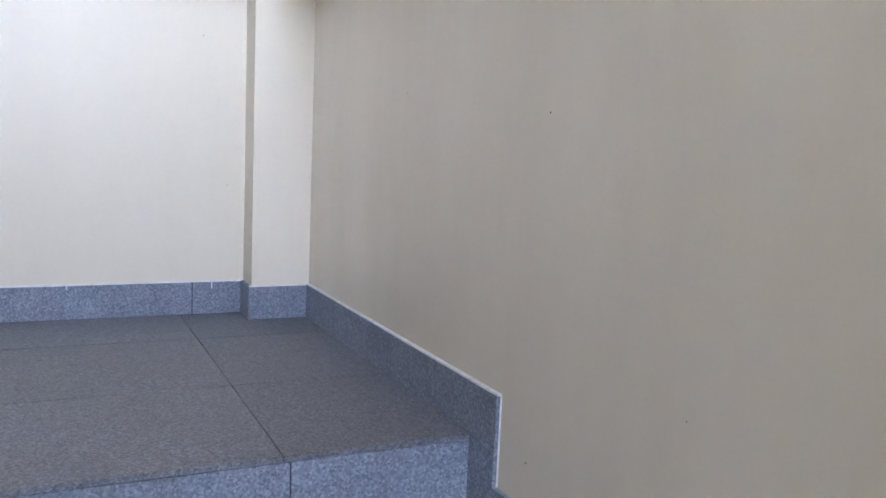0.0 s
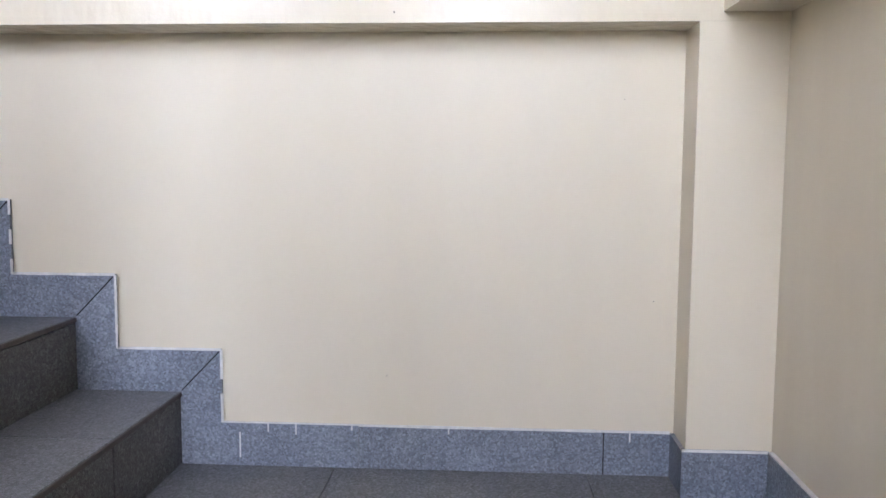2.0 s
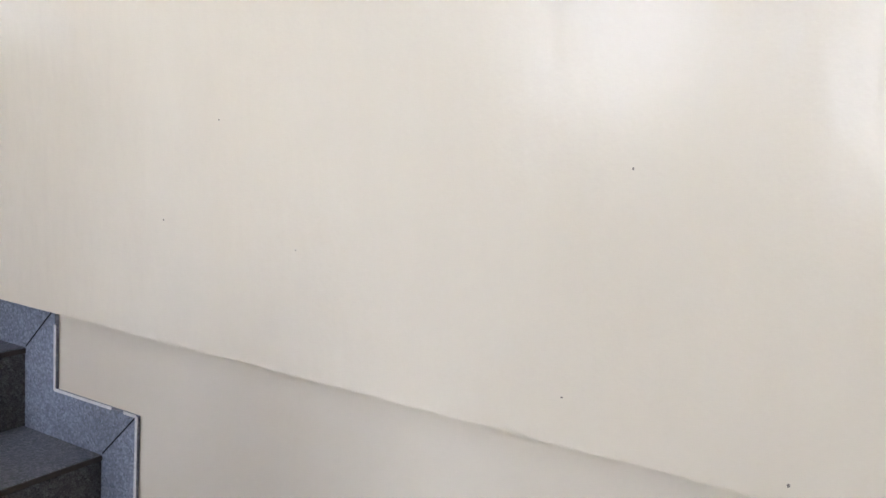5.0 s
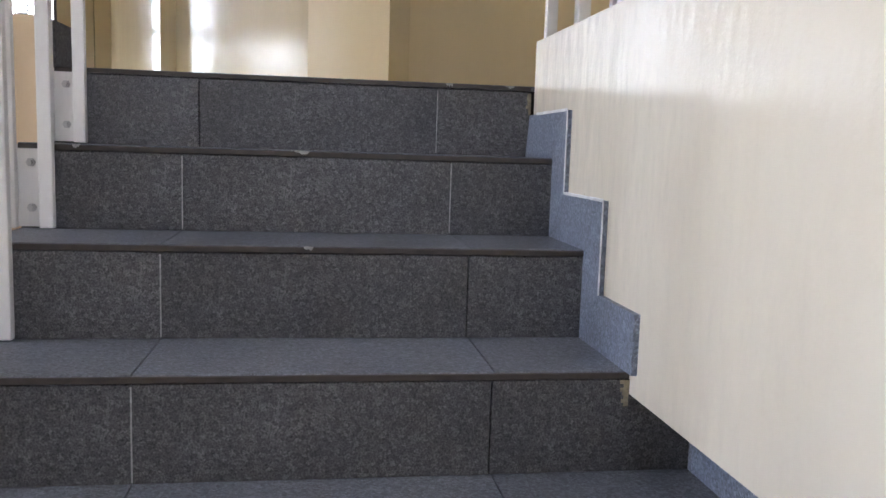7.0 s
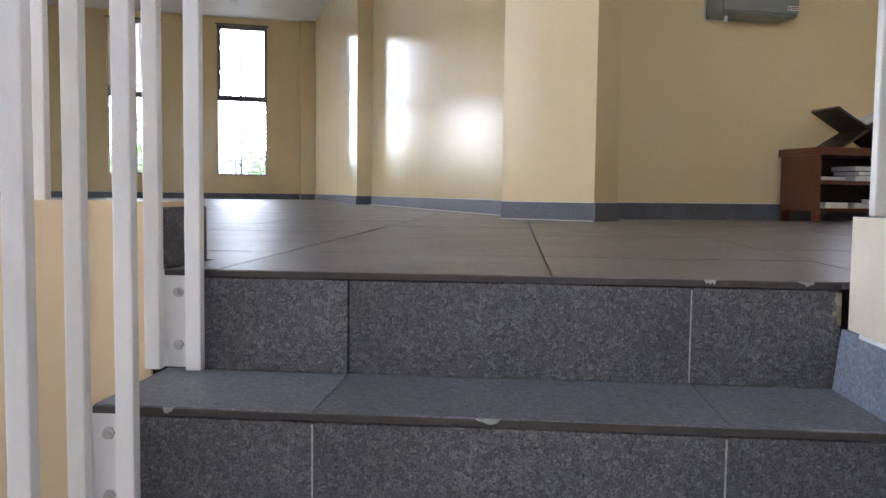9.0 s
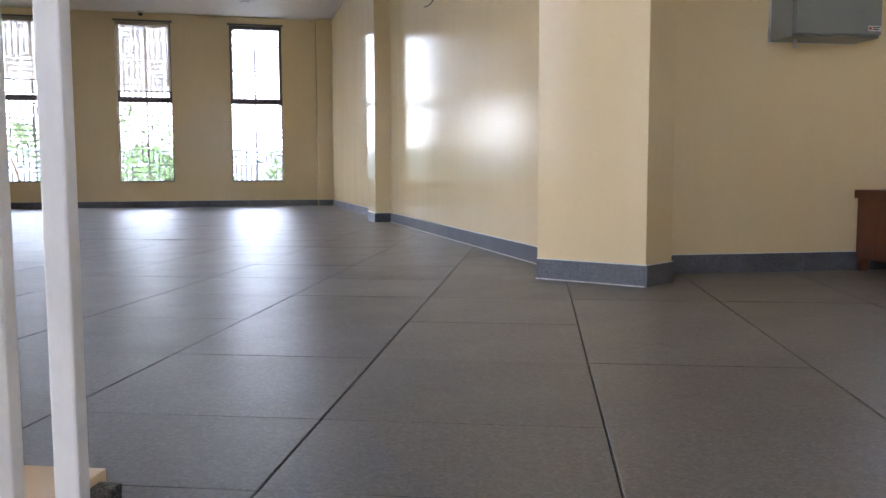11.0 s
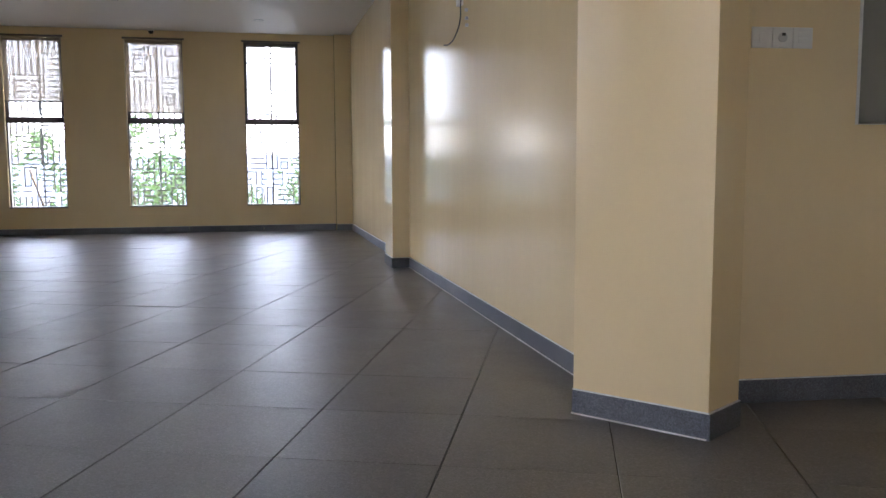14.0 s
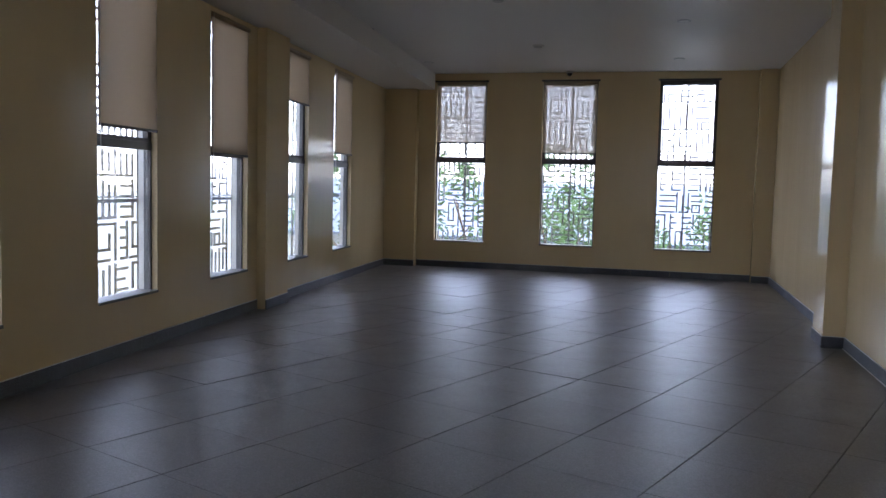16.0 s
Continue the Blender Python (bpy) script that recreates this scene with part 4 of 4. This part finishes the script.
fx, fy = hp(FAR + 4.5, 4.6)
tree(fx, fy, -4.0, 6.5, 1)
fx, fy = hp(FAR + 6.0, 2.3)
tree(fx, fy, -4.0, 5.7, 2)
fx, fy = hp(FAR + 8.0, -0.5)
tree(fx, fy, -4.0, 5.0, 3)
for i, (ds, w, h) in enumerate(((9.5, -6.5, 7.4), (11.0, -3.4, 7.0), (9.0, -1.4, 7.6), (11.5, 1.2, 7.1), (9.8, 4.4, 7.4), (11.2, 7.0, 8.0), (9.4, 9.6, 8.0),
                                (12.0, 5.2, 7.8), (8.0, 8.0, 7.6))):
    fx, fy = hp(FAR + ds, w)
    tree(fx, fy, -4.0, h, 10 + i)


def outside_house(m, length, depth, eaves, ridge):
    """A low house seen over the trees: rendered walls, a grey sheet roof with ribs, a row of windows. x along its front, y towards the hall."""
    h = thing("house", m, "pale rendered house with a blue-grey sheet roof beyond the trees", "house")
    part("wall", box_bm((0, -depth, 0), (length, 0, eaves)), M_RENDER, h)
    half = depth / 2
    bm = bmesh.new()
    for sgn in (1, -1):
        y0 = -half + sgn * (half + 0.6)
        z0 = eaves - 0.6 * (ridge - eaves) / half
        vs = [bm.verts.new(p) for p in ((-0.5, y0, z0), (length + 0.5, y0, z0), (length + 0.5, -half, ridge), (-0.5, -half, ridge),
                                        (-0.5, y0, z0 + 0.1), (length + 0.5, y0, z0 + 0.1), (length + 0.5, -half, ridge + 0.1), (-0.5, -half, ridge + 0.1))]
        for q in ((0, 1, 2, 3), (7, 6, 5, 4), (0, 4, 5, 1), (1, 5, 6, 2), (2, 6, 7, 3), (3, 7, 4, 0)):
            bm.faces.new([vs[k] for k in q])
    roof_part = part("roof", bm, M_SHEET, h)
    slope = math.degrees(math.atan2(ridge - eaves, half))
    run = math.hypot(half + 0.6, (ridge - eaves) * (1 + 0.6 / half))
    bm = bmesh.new()
    for i in range(int(length / 0.7)):
        add_box(bm, (-0.03, -run, 0.1), (0.03, 0, 0.15), pose(i * 0.7, 0.6, eaves - 0.6 * (ridge - eaves) / half, -slope, 0, 0))
    part("roof_rib", bm, M_SHEET, roof_part)
    for i in range(int(length / 3)):
        w = part("window", box_bm((0.8 + i * 3, -0.05, eaves - 2.0), (2.2 + i * 3, 0.03, eaves - 0.7)), M_WHITE, h)
        for k in range(2):
            part("pane", box_bm((0.86 + i * 3 + k * 0.68, 0.03, eaves - 1.94), (1.46 + i * 3 + k * 0.68, 0.04, eaves - 0.76)), M_DARKPANE, w)


hx, hy = hp(FAR + 15.0, -7.0)
outside_house(Matrix(((V2.x, -U2.x, 0, hx), (V2.y, -U2.y, 0, hy), (0, 0, 1, -4.0), (0, 0, 0, 1))), 22.0, 9.0, 5.4, 7.1)


# ---- hall floor tiles, last ----
floor = bpy.data.objects["floor"]
poly = [Vector(p) for p in (hp(FAR, 0.0), hp(FAR, 6.04), hp(0.6, 5.41), (XT - 0.004, -5.0), (XT - 0.004, YB), tuple(pw_end), tuple(pw_start), rw0)]


def inside(p):
    hit = False
    k = len(poly)
    for i in range(k):
        a, b = poly[i], poly[(i + 1) % k]
        if (a.y > p[1]) != (b.y > p[1]) and p[0] < (b.x - a.x) * (p[1] - a.y) / (b.y - a.y) + a.x:
            hit = not hit
    return hit


LN = Vector((-ldir.y, ldir.x))


def clipped(x0, x1, y0, y1):
    """The tile's rectangle cut along the straight walls that it crosses."""
    pts = [Vector((x0, y0)), Vector((x1, y0)), Vector((x1, y1)), Vector((x0, y1))]
    cuts = [(Vector(hp(0, 0)), V2), (Vector(hp(FAR, 0)), -U2), (Vector(LW_A), LN)]
    if y1 > -0.5 and x0 > -8.6:
        cuts = [(Vector(pw_start), PN)]
    for c, nrm in cuts:
        out = []
        for i in range(len(pts)):
            a, b = pts[i], pts[(i + 1) % len(pts)]
            da, db = (a - c).dot(nrm), (b - c).dot(nrm)
            if da >= 0:
                out.append(a)
            if (da >= 0) != (db >= 0):
                out.append(a + (b - a) * (da / (da - db)))
        pts = out
        if len(pts) < 3:
            return []
    return pts


xs = [XT, -3.98, -4.385] + [-4.385 - 0.595 * k for k in range(1, 25)]
tile_rng = random.Random(7)
GT = 0.0015                       # joint of the hall tiles
piece("floor_tile", (XT + 3.98 - 0.004, 0.085, 0.012), (-3.979, -1.307, Z - 0.012), M_TILE, floor)
count = 0
for i in range(len(xs) - 1):
    x1, x0 = xs[i] - GT / 2, xs[i + 1] + GT / 2
    for j in range(-17, 7):
        y0, y1 = -0.62 + 0.6 * j + GT * 1.7, -0.62 + 0.6 * (j + 1) - GT * 1.7
        if y1 > YB:
            continue
        if i == 0 and y1 < -1.1:
            x1 = XT - 0.222
        else:
            x1 = xs[i] - GT / 2
        corners = [inside(p) for p in ((x0, y0), (x1, y0), (x1, y1), (x0, y1))]
        lift = tile_rng.uniform(-0.0005, 0.0005)
        if all(corners):
            ob = piece("floor_tile", (x1 - x0, y1 - y0, 0.012), (x0, y0, Z - 0.012 + lift), M_TILE, floor, 0.0009)
            ob.rotation_euler = (tile_rng.uniform(-0.001, 0.001), tile_rng.uniform(-0.001, 0.001), 0)
            count += 1
        elif any(corners) or inside(((x0 + x1) / 2, (y0 + y1) / 2)):
            pts = clipped(x0, x1, y0, y1)
            if pts:
                part("floor_tile", prism([(p.x, p.y) for p in pts], Z - 0.012, Z + lift * 0.5), M_TILE, floor)
